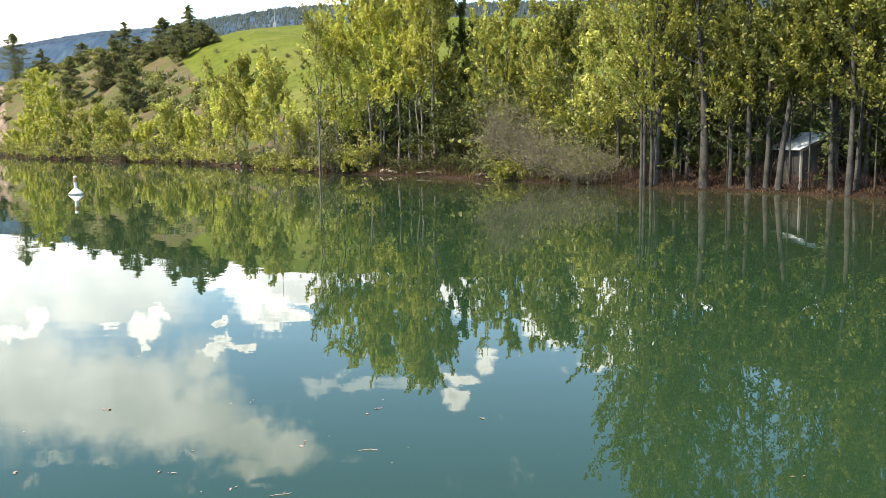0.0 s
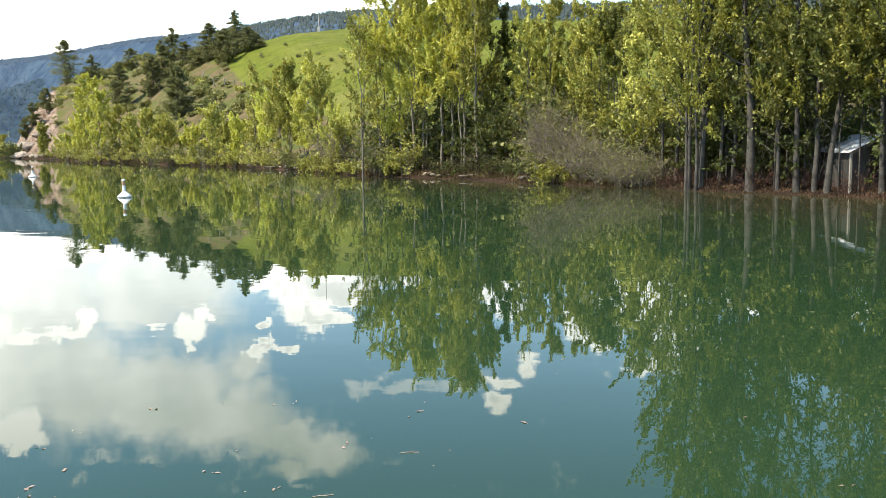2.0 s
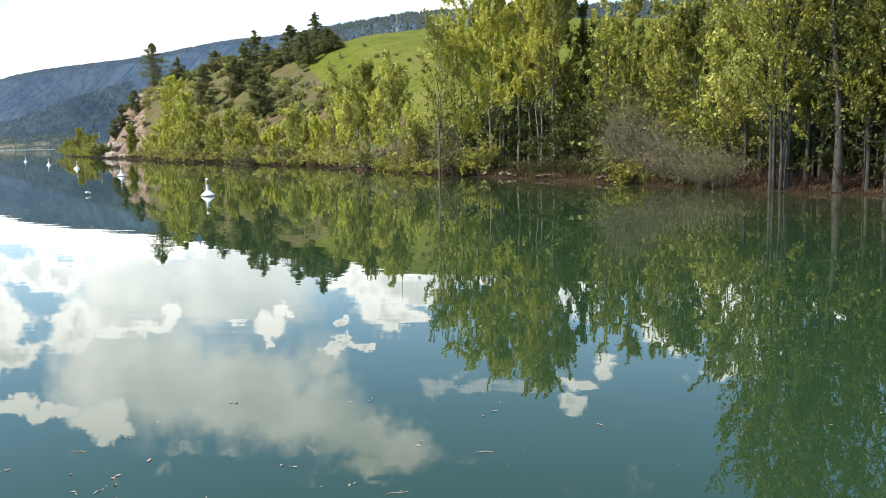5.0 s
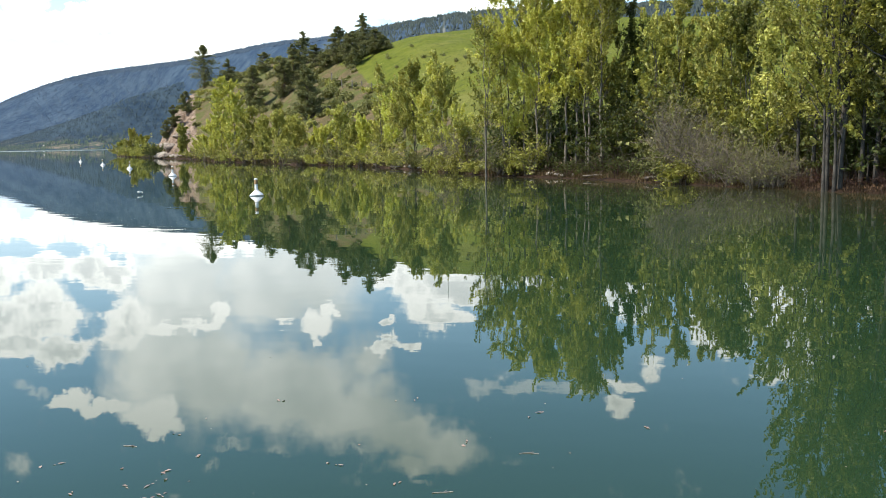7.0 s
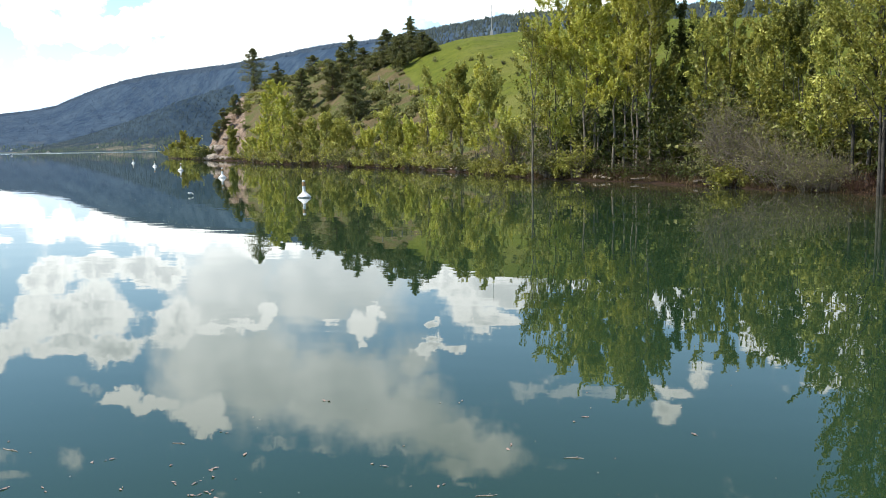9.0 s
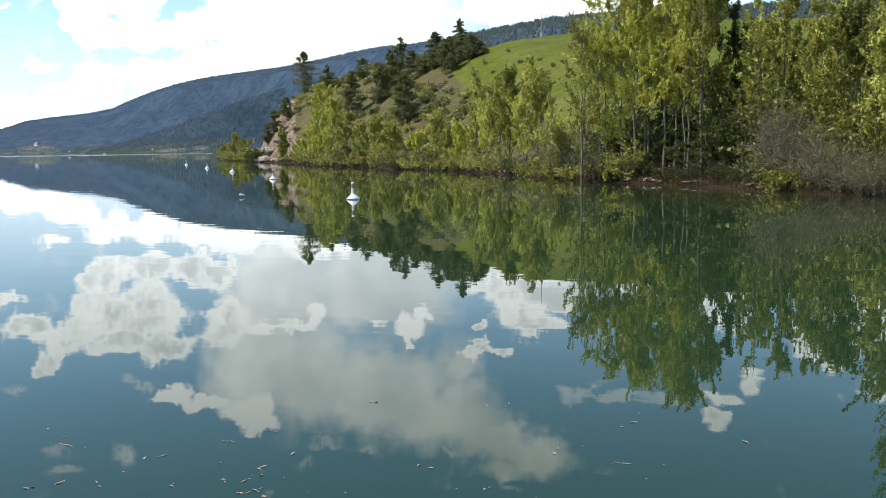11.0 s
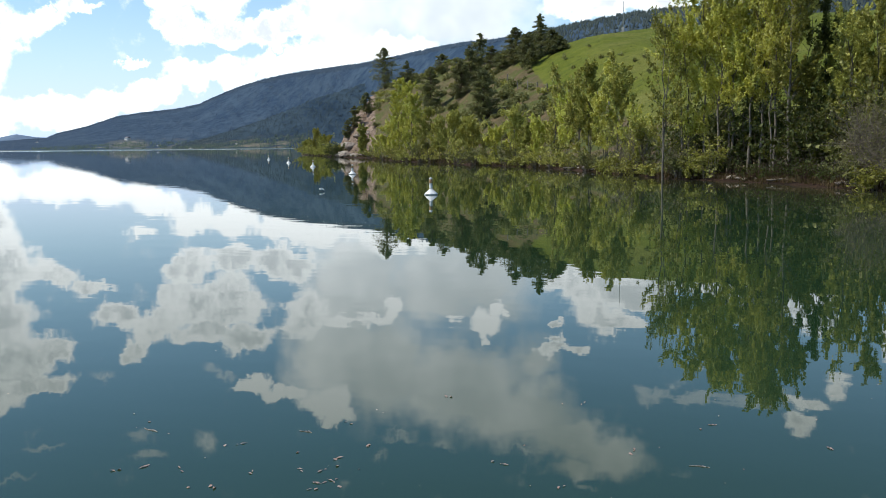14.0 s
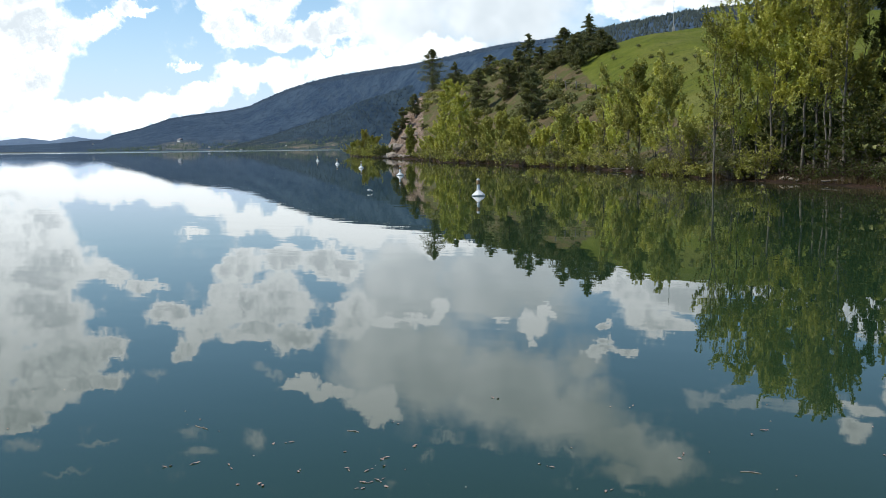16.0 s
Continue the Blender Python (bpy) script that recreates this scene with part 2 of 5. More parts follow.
M_BARK = plain("grey_bark", (0.020, 0.018, 0.015), (0.090, 0.080, 0.066), 2.2, 0.9, 0.6, 0.03)
M_SMOOTHBARK = plain("pale_smooth_bark", (0.075, 0.066, 0.052), (0.215, 0.185, 0.145), 2.0, 0.85, 0.3, 0.02)
M_PINEBARK = plain("pine_bark", (0.05, 0.035, 0.025), (0.15, 0.10, 0.065), 3.0, 0.9, 0.6, 0.03)
M_TWIG = plain("grey_twig", (0.085, 0.07, 0.052), (0.24, 0.20, 0.155), 4.0, 0.9, 0.2)
M_GREYWOOD = plain("bare_grey_wood", (0.095, 0.076, 0.058), (0.26, 0.215, 0.168), 4.0, 0.9, 0.2)
M_REDTWIG = plain("red_stem", (0.035, 0.016, 0.012), (0.09, 0.042, 0.03), 4.0, 0.85, 0.2)


def ground_material():
    m, n, out = material("earth_and_grass")
    at = objcoord(n)
    zone = share(n, "meadow")
    rock = share(n, "rock")
    bank = share(n, "bank")
    big = n.noise(at, 0.06, 5.0, 0.6)
    mid = n.noise(at, 0.35, 5.0, 0.65)
    fine = n.noise(at, 2.6, 4.0, 0.7)
    f = n.math("ADD", n.math("MULTIPLY", mid, 0.55), n.math("MULTIPLY", fine, 0.45))
    green = n.mix(n.ramp(f, 0.3, 0.7), (0.076, 0.100, 0.012), (0.150, 0.165, 0.025))
    green = n.mix(n.ramp(big, 0.45, 0.75), green, (0.165, 0.162, 0.042))
    tuft = n.noise(at, 0.8, 5.0, 0.75)
    green = n.mix(n.ramp(tuft, 0.54, 0.64), green, (0.062, 0.072, 0.016))
    scrub = n.mix(n.ramp(f, 0.32, 0.66), (0.075, 0.068, 0.030), (0.165, 0.118, 0.068))
    scrub = n.mix(n.ramp(n.noise(at, 0.22, 4.0, 0.7), 0.42, 0.62), scrub, (0.085, 0.098, 0.028))
    z = n.ramp(n.math("ADD", zone, n.math("MULTIPLY", n.math("SUBTRACT", mid, 0.5), 0.6)), 0.35, 0.65)
    col = n.mix(z, scrub, green)
    crack = n.noise(at, 0.9, 6.0, 0.75)
    flat = n.node("ShaderNodeMapping", Vector=at, Scale=(0.45, 0.45, 1.3))
    seam = n.noise(flat, 0.9, 6.0, 0.7)
    stone = n.mix(n.ramp(crack, 0.35, 0.68), (0.13, 0.092, 0.066), (0.36, 0.268, 0.205))
    stone = n.mix(n.ramp(seam, 0.46, 0.36), stone, (0.06, 0.045, 0.035))
    r = n.ramp(n.math("ADD", rock, n.math("MULTIPLY", n.math("SUBTRACT", mid, 0.5), 0.9)), 0.4, 0.6)
    col = n.mix(r, col, stone)
    soil = n.mix(n.ramp(f, 0.35, 0.65), (0.018, 0.012, 0.009), (0.056, 0.033, 0.022))
    col = n.mix(n.ramp(n.math("ADD", bank, n.math("MULTIPLY", n.math("SUBTRACT", mid, 0.5), 0.5)), 0.35, 0.65), col, soil)
    h = n.math("ADD", n.math("MULTIPLY", crack, 0.7), n.math("MULTIPLY", fine, 0.3))
    principled(n, out, Base_Color=col, Roughness=0.95, Specular_IOR_Level=0.1, Normal=bump(n, h, 0.8, 0.6))
    return m


def mountain_material(name, low, high, field, amount=0.5):
    m, n, out = material(name)
    at = objcoord(n)
    big = n.noise(at, 0.006, 6.0, 0.68)
    fine = n.noise(at, 0.035, 5.0, 0.72)
    f = n.math("ADD", n.math("MULTIPLY", big, 0.5), n.math("MULTIPLY", fine, 0.5))
    col = n.mix(n.ramp(f, 0.40, 0.60), low, high)
    col = n.mix(n.ramp(n.noise(at, 0.022, 6.0, 0.75), 0.60, 0.70), col, (0.085, 0.115, 0.115))
    mask = share(n, "field")
    col = n.mix(n.math("MULTIPLY", mask, amount), col, n.mix(n.ramp(fine, 0.4, 0.6), field, (0.07, 0.095, 0.07)))
    principled(n, out, Base_Color=col, Roughness=1.0, Specular_IOR_Level=0.1, Normal=bump(n, fine, 0.45, 5.0))
    return m


def water_material():
    m, n, out = material("lake_water")
    at = objcoord(n)
    stretch = n.node("ShaderNodeMapping", Vector=at, Rotation=(0, 0, radians(20)), Scale=(1.0, 1.7, 1.0))
    swell = n.noise(stretch, 0.45, 2.0, 0.5)
    ripple = n.noise(stretch, 1.9, 2.0, 0.5)
    dist = n.vec("LENGTH", at).outputs[1]
    breeze = n.ramp(n.noise(at, 0.006, 3.0, 0.5), 0.42, 0.62)
    far = n.math("MULTIPLY", n.ramp(dist, 60.0, 400.0), breeze)
    h = n.math("ADD", n.math("MULTIPLY", swell, 0.0028), n.math("MULTIPLY", ripple, 0.00028))
    h = n.math("MULTIPLY", h, n.ramp(far, 0.0, 1.0, 1.0, 2.5, False))
    cloudy = n.noise(at, 0.02, 3.0, 0.5)
    col = n.mix(n.ramp(cloudy, 0.3, 0.7), (0.0155, 0.0365, 0.0158), (0.0180, 0.0415, 0.0190))
    bed = share(n, "shallow")
    col = n.mix(n.math("MULTIPLY", bed, 0.75), col, (0.045, 0.042, 0.020))
    rough = n.math("ADD", 0.012, n.math("MULTIPLY", n.ramp(dist, 900.0, 1700.0), 0.42))
    principled(n, out, Base_Color=col, Roughness=rough, IOR=1.333, Normal=bump(n, h, 1.0, 1.0))
    return m


M_GROUND = ground_material()
M_WATER = water_material()
# distance haze is mixed into these base colours, strongest in the range
M_MOUNT = mountain_material("hazy_far_slope", (0.026, 0.049, 0.086), (0.060, 0.092, 0.130), (0.23, 0.20, 0.165), 0.9)
M_SPUR = mountain_material("hazy_spur", (0.022, 0.043, 0.072), (0.050, 0.078, 0.104), (0.24, 0.195, 0.15), 0.95)
M_RANGE = mountain_material("hazy_range", (0.16, 0.22, 0.30), (0.20, 0.26, 0.34), (0.2, 0.2, 0.2), 0.0)


# ---- mesh helpers ----
def np_mesh(name, verts, faces, mat):
    """A mesh from numpy arrays; all faces have the same number of corners."""
    verts, faces = np.asarray(verts, np.float32), np.asarray(faces, np.int32)
    me = bpy.data.meshes.new(name)
    k = faces.shape[1]
    me.vertices.add(len(verts))
    me.vertices.foreach_set("co", verts.ravel())
    me.loops.add(faces.size)
    me.loops.foreach_set("vertex_index", faces.ravel())
    me.polygons.add(len(faces))
    me.polygons.foreach_set("loop_start", np.arange(0, faces.size, k, dtype=np.int32))
    me.update(calc_edges=True)
    me.materials.append(mat)
    return me


def smooth(me):
    me.polygons.foreach_set("use_smooth", np.ones(len(me.polygons), bool))
    return me


def part(name, data, parent, label="", mat=None):
    """One mesh object under a thing or a part; data: a mesh, or a bmesh with mat."""
    if isinstance(data, bmesh.types.BMesh):
        me = bpy.data.meshes.new(name)
        data.to_mesh(me)
        data.free()
        me.materials.append(mat)
        data = me
    ob = new(name, data)
    ob.parent = parent
    return tagged(ob, label)


def thing(name, place, label, category, group="", turn=0.0):
    ob = new(name)
    ob.empty_display_size = 0.2
    ob.matrix_basis = pose(*place, 0, 0, turn)
    return tagged(ob, label, category, group)


class Soup:
    """Gathers tubes or leaves into one mesh."""

    def __init__(self):
        self.v, self.f, self.n = [], [], 0

    def add(self, v, f):
        self.v.append(v)
        self.f.append(f + self.n)
        self.n += len(v)

    def tube(self, path, radii, sides=5):
        path, radii = np.asarray(path, float), np.asarray(radii, float)
        k = len(path)
        t = np.gradient(path, axis=0)
        t /= np.linalg.norm(t, axis=1, keepdims=True) + 1e-9
        ref = np.where(np.abs(t[:, 2:3]) < 0.9, np.array([[0, 0, 1.0]]), np.array([[1.0, 0, 0]]))
        u = np.cross(t, ref)
        u /= np.linalg.norm(u, axis=1, keepdims=True) + 1e-9
        w = np.cross(t, u)
        a = np.arange(sides) * 2 * np.pi / sides
        ring = u[:, None] * np.cos(a)[None, :, None] + w[:, None] * np.sin(a)[None, :, None]
        v = (path[:, None] + ring * radii[:, None, None]).reshape(-1, 3)
        i, j = np.meshgrid(np.arange(k - 1), np.arange(sides), indexing="ij")
        i, j = i.ravel(), j.ravel()
        j2 = (j + 1) % sides
        self.add(v, np.stack([i * sides + j, i * sides + j2, (i + 1) * sides + j2, (i + 1) * sides + j], 1))

    def leaves(self, points, size, rng, wide=0.62, upright=0.5, hang=0.0, along=None, sunward=0.0):
        """Folded four-cornered leaves scattered at points; hang: how far they droop; along: the way of their twigs; sunward: how far they turn to the sun."""
        n = len(points)
        nor = rng.normal(size=(n, 3)) * np.array([1, 1, 1 - 0.5 * hang]) + np.array([0, 0, upright]) + np.array(way(SUN_AZ, SUN_EL)) * sunward
        nor /= np.linalg.norm(nor, axis=1, keepdims=True)
        tan = np.cross(nor, rng.normal(size=(n, 3)))
        if hang:
            drop = np.array([0, 0, 1.0]) - nor * nor[:, 2:3]
            tan = tan / np.linalg.norm(tan, axis=1, keepdims=True) * (1 - hang) + drop * hang * 1.6
        tan /= np.linalg.norm(tan, axis=1, keepdims=True)
        if along is not None:
            tan = tan + along * 0.9
            nor = nor - along * (nor * along).sum(1, keepdims=True) * 0.6
            nor /= np.linalg.norm(nor, axis=1, keepdims=True)
            tan = tan - nor * (tan * nor).sum(1, keepdims=True)
            tan /= np.linalg.norm(tan, axis=1, keepdims=True) + 1e-6
        bit = np.cross(nor, tan)
        s = (size * rng.uniform(0.6, 1.35, n))[:, None]
        fold = nor * s * 0.12
        v = np.stack([points - tan * s * 0.5, points + bit * s * wide * 0.5 + fold - tan * s * 0.08,
                      points + tan * s * 0.5, points - bit * s * wide * 0.5 + fold - tan * s * 0.08], 1).reshape(-1, 3)
        b = np.arange(n)[:, None] * 4
        self.add(v, np.concatenate([b + np.array([[0, 1, 2]]), b + np.array([[0, 2, 3]])], 0))

    def mesh(self, name, mat):
        return np_mesh(name, np.concatenate(self.v), np.concatenate(self.f), mat)


# ---- lay of the land ----
SHORE_AZ = [-180, -120, -60, -40, -26, -20.3, -15.8, -12.8, -10.4, -7.6, -4.1, -1.6, 0.5, 3.7, 5.1, 7.4, 10, 12.4, 15.7, 17,
            19.6, 21, 23, 24.5, 26.1, 27.5, 28.4, 29.4, 30.1, 30.4, 60, 75, 110, 140, 180]
SHORE_D = [40, 38, 34, 34, 37.0, 39.4, 41.3, 42.8, 44.6, 46.4, 50, 52.5, 56, 60, 62, 64, 74, 83, 98, 105,
           113, 128, 136, 151, 190, 203, 225, 262, 300, 3100, 3100, 900, 120, 60, 40]
CREST_AZ = [-180, -60, -30, 0, 8, 10.6, 11.4, 12.4, 13.3, 14.1, 15.2, 16.5, 17.75, 19.2, 20.9, 21.9, 23.5, 24.3, 25.25, 25.6, 26.0, 26.6, 27.0, 27.3, 27.6, 28.2, 180]
CREST_EL = [3, 5, 7.2, 7.1, 6.92, 6.86, 6.82, 6.57, 6.3, 6.1, 5.7, 5.6, 5.55, 5.35, 5.0, 4.65, 4.25, 3.95, 3.42, 3.1, 2.65, 1.8, 1.05, 0.45, -0.1, -0.3, -0.3]
CREST_D = [150, 160, 180, 190, 190, 192, 192, 194, 196, 197, 201, 207, 222, 239, 259, 270, 284, 288, 281, 275, 264, 247, 237, 230, 225, 230, 230]


def shore(az):
    return np.interp(az, SHORE_AZ, SHORE_D)


def spot(az, d):
    a = radians(az)
    return -math.sin(a) * d, math.cos(a) * d


def step(x):
    x = np.clip(x, 0, 1)
    return x * x * (3 - 2 * x)


def lumps(x, y, s, seed=0.0):
    """Cheap smooth unevenness."""
    return (np.sin(x * s + 1.3 + seed) * np.cos(y * s * 1.17 - 0.7 + seed) + 0.5 * np.sin(x * s * 2.3 + y * s * 1.9 + seed * 2)
            + 0.3 * np.cos(x * s * 4.7 - y * s * 4.1 + seed)) / 1.8


def land(az, d):
    """Height of the ground, and the shares of meadow, rock and bare bank."""
    az, d = np.asarray(az, float), np.asarray(d, float)
    a = np.radians(az)
    x, y = -np.sin(a) * d, np.cos(a) * d
    s = d - shore(az) + lumps(x, y, 0.5) * np.clip(d / 80, 0.3, 2.0)
    z = np.where(s < 0, np.maximum(-5.0, s * 0.16), 0.30 * (1 - np.exp(-np.maximum(s, 0) / 0.7)) + 0.012 * np.clip(s, 0, 60))
    dc = np.interp(az, CREST_AZ, CREST_D)
    hc = dc * np.tan(np.radians(np.interp(az, CREST_AZ, CREST_EL))) + 2.4
    foot = shore(az) + np.interp(az, [-180, 0, 8, 14, 22, 25, 26.3, 180], [25, 22, 16, 10, 9, 7, 1.5, 1.5])
    u = np.clip((d - foot) / np.maximum(dc - foot, 4), 0, 1)
    rise = np.where(np.abs(az) < 28.2, 1.0, np.clip(1 - (np.abs(az) - 28.2) / 0.5, 0, 1))
    rise = np.where(az < 0, 1.0, rise)
    hill = np.maximum(hc - 1.0, 0) * (0.55 * u + 0.45 * step(u)) * rise
    hill = hill + np.where(d > dc, -0.015 * np.minimum(d - dc, 300), 0) * rise * (hc > 4)
    hill = hill + lumps(x, y, 0.09) * 0.8 * step(u * 2) * step((d - foot) / 15) * rise
    crag = step((az - 25.0) / 0.9) * step((28.2 - az) / 0.5) * step((s - 2) / 6)
    hill = hill + crag * (1.1 * lumps(x, y, 0.55, 1.0) + 0.9 * np.abs(lumps(x, y, 1.1, 2.0)) + 0.5 * lumps(x, y, 2.3, 3.0))
    z = np.where(s > 0, z + np.maximum(hill, 0), z)
    meadow = step((np.interp(az, [-180, 9, 11.6, 14.2, 15.1, 16.5, 17.5, 180], [1, 1, 1, 1, 1, 0.6, 0, 0])))
    low = np.interp(az, [-180, 5, 9.2, 11.6, 14.2, 16.0, 180], [95, 100, 105, 128, 138, 178, 300])
    meadow = meadow * step((d - low) / 14 + 0.5)
    rock = step((az - 24.9) / 1.1) * step((28.4 - az) / 0.5) * step(s / 2)
    bank = step(1.0 - s / 6.0)
    return z, meadow, rock, bank


def build_ground():
    az = np.concatenate([np.arange(-180, -42, 6), np.arange(-42, 8, 0.4), np.arange(8, 31.4, 0.12), np.arange(31.4, 62, 2), np.arange(62, 180, 6)])
    d = np.concatenate([[0.02, 12, 22], np.arange(28, 110, 1.0), np.arange(110, 310, 2.0), np.geomspace(312, 4900, 26)])
    A, D = np.meshgrid(az, d, indexing="ij")
    z, meadow, rock, bank = land(A, D)
    a = np.radians(A)
    n1, n2 = A.shape
    v = np.stack([-np.sin(a) * D, np.cos(a) * D, z], 2).reshape(-1, 3)
    i, j = np.meshgrid(np.arange(n1), np.arange(n2 - 1), indexing="ij")
    i, j = i.ravel(), j.ravel()
    i2 = (i + 1) % n1
    f = np.stack([i * n2 + j, i * n2 + j + 1, i2 * n2 + j + 1, i2 * n2 + j], 1)[:, ::-1]
    me = smooth(np_mesh("ground", v, f, M_GROUND))
    for key, value in (("meadow", meadow), ("rock", rock), ("bank", bank)):
        me.attributes.new(key, "FLOAT", "POINT").data.foreach_set("value", value.ravel().astype(np.float32))
    tagged(new("ground", me), "lake shore rising to a grassy and scrubby hill", "ground", kind="structure")


build_ground()


def build_water():
    az = np.concatenate([np.arange(-180, -42, 6), np.arange(-42, 32, 0.5), np.arange(32, 180, 4)])
    off = np.array([-1e4, -24, -16, -10, -5, -2, 0, 4])
    rows, sh = [], []
    for a in az:
        s = float(shore(a))
        for o in off:
            d = max(0.03, s + o) if o > -1e4 else 0.02
            rows.append((*spot(a, d), 0.0))
            sh.append(float(step(1 + o / 24)) if s < 400 else 0.0)
    n1, n2 = len(az), len(off)
    i, j = np.meshgrid(np.arange(n1), np.arange(n2 - 1), indexing="ij")
    i, j = i.ravel(), j.ravel()
    i2 = (i + 1) % n1
    f = np.stack([i * n2 + j, i * n2 + j + 1, i2 * n2 + j + 1, i2 * n2 + j], 1)[:, ::-1]
    me = np_mesh("water", np.array(rows), f, M_WATER)
    me.attributes.new("shallow", "FLOAT", "POINT").data.foreach_set("value", np.array(sh, np.float32))
    tagged(new("water", me), "still teal green lake mirroring trees and clouds", "lake", kind="structure")


build_water()


# ---- far mountains and their woods ----
RIDGE_AZ = [-75, -40, -7.2, -2.7, 5.6, 8, 10.2, 13.6, 17.8, 20.1, 21.9, 23.7, 25.8, 28.8, 30.7, 32.4, 33.9, 35.15, 36.15, 37.5, 39.4, 40.85, 42.5, 44.1, 44.75, 47, 50, 58, 75]
RIDGE_EL = [7, 7.6, 7.95, 7.95, 7.9, 7.85, 7.65, 7.15, 6.42, 6.24, 5.95, 5.57, 5.15, 4.73, 4.45, 4.06, 3.58, 3.05, 2.58, 2.3, 2.08, 1.85, 1.27, 0.88, 0.6, 0.48, 0.37, 0.6, 2.5]
RIDGE_D = [1300, 1300, 1400, 1400, 1480, 1540, 1600, 1810, 2190, 2420, 2620, 2820, 3060, 3400, 3640, 3790, 3990, 4120, 4210, 4290, 4400, 4450, 4500, 4580, 4610, 4680, 4700, 4700, 4700]


# bare cuts and hay fields: turn, share of the way up, half width, half depth
CUTS = ((40.6, 0.035, 0.5, 0.02), (41.9, 0.085, 0.45, 0.025), (39.2, 0.02, 0.9, 0.014), (33.0, 0.16, 1.0, 0.09), (31.2, 0.17, 0.6, 0.06), (34.6, 0.12, 0.5, 0.05))


def slope(name, az, ridge_el, ridge_d, foot_d, mat, label, rough, seed, fields=0.0):
    """A forested mountainside from its foot to its ridge; returns a height function."""
    u = np.concatenate([np.linspace(0, 0.2, 22), np.linspace(0.22, 1.12, 36)])

    def height(A, U):
        el = np.interp(A, az, ridge_el)
        dr, df = np.interp(A, az, ridge_d), np.interp(A, az, foot_d)
        D = df + (dr - df) * U
        top = dr * np.tan(np.radians(el)) + 2.4
        w = 0.25 * U + 0.75 * step(U * 0.92 + 0.04)
        z = np.where(U <= 1, top * np.minimum(w / (0.25 + 0.75 * step(0.96)), 1.0), top - (U - 1) * 600)
        z = z + lumps(A * 40, U * 120, 0.15, seed) * rough * np.clip(U * 4, 0, 1) * np.clip((1.12 - U) * 3, 0, 1) * top * 0.05
        return D, z - 2 * (U <= 0.001)

    fine = np.arange(az[0], az[-1] + 0.01, 0.25)
    A, U = np.meshgrid(fine, u, indexing="ij")
    D, z = height(A, U)
    a = np.radians(A)
    n1, n2 = A.shape
    v = np.stack([-np.sin(a) * D, np.cos(a) * D, z], 2).reshape(-1, 3)
    i, j = np.meshgrid(np.arange(n1 - 1), np.arange(n2 - 1), indexing="ij")
    i, j = i.ravel(), j.ravel()
    f = np.stack([i * n2 + j, i * n2 + j + 1, (i + 1) * n2 + j + 1, (i + 1) * n2 + j], 1)[:, ::-1]
    me = smooth(np_mesh(name, v, f, mat))
    patch = np.array([noise.noise(Vector((p * 0.9, q * 9.0, seed))) for p, q in zip(A.ravel(), U.ravel())]).reshape(A.shape)
    field = step((40 - z) / 18) * step(patch * 2.6 + 0.35) * fields * step((A - 29) / 1.0) * step((42 - A) / 1.5)
    # bare cuts and hay fields above the far shore
    for a0, u0, wa, wu in CUTS:
        cut = np.exp(-((A - a0 + patch * 0.5) / wa) ** 2 - ((U - u0 + patch * 0.02) / wu) ** 2)
        field = np.maximum(field, fields * step(cut * 1.6 - 0.2))
    me.attributes.new("field", "FLOAT", "POINT").data.foreach_set("value", field.ravel().astype(np.float32))
    tagged(new(name, me), label, "mountain", kind="structure")
    return height


FOOT = [600, 600, 600, 600, 600, 640, 700, 910, 1290, 1550, 1790, 2040, 2460, 2930, 3000, 3000, 3000, 3000, 3000, 3000, 3000, 3000, 3000, 3040, 3050, 3090, 3100, 3000, 1500]
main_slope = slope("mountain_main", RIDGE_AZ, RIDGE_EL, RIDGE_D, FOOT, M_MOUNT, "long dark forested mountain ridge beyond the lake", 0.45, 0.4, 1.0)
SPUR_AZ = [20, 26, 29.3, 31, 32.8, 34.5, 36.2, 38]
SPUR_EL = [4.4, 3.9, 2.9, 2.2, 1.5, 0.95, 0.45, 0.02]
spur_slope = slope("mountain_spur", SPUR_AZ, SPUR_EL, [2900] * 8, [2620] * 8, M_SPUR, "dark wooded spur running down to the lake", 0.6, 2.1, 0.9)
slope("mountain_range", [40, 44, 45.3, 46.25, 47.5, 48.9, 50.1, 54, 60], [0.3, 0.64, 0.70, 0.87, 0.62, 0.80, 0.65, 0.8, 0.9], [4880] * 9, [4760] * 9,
      M_RANGE, "distant mountain range, pale blue from haze in its colour", 0.5, 4.0)


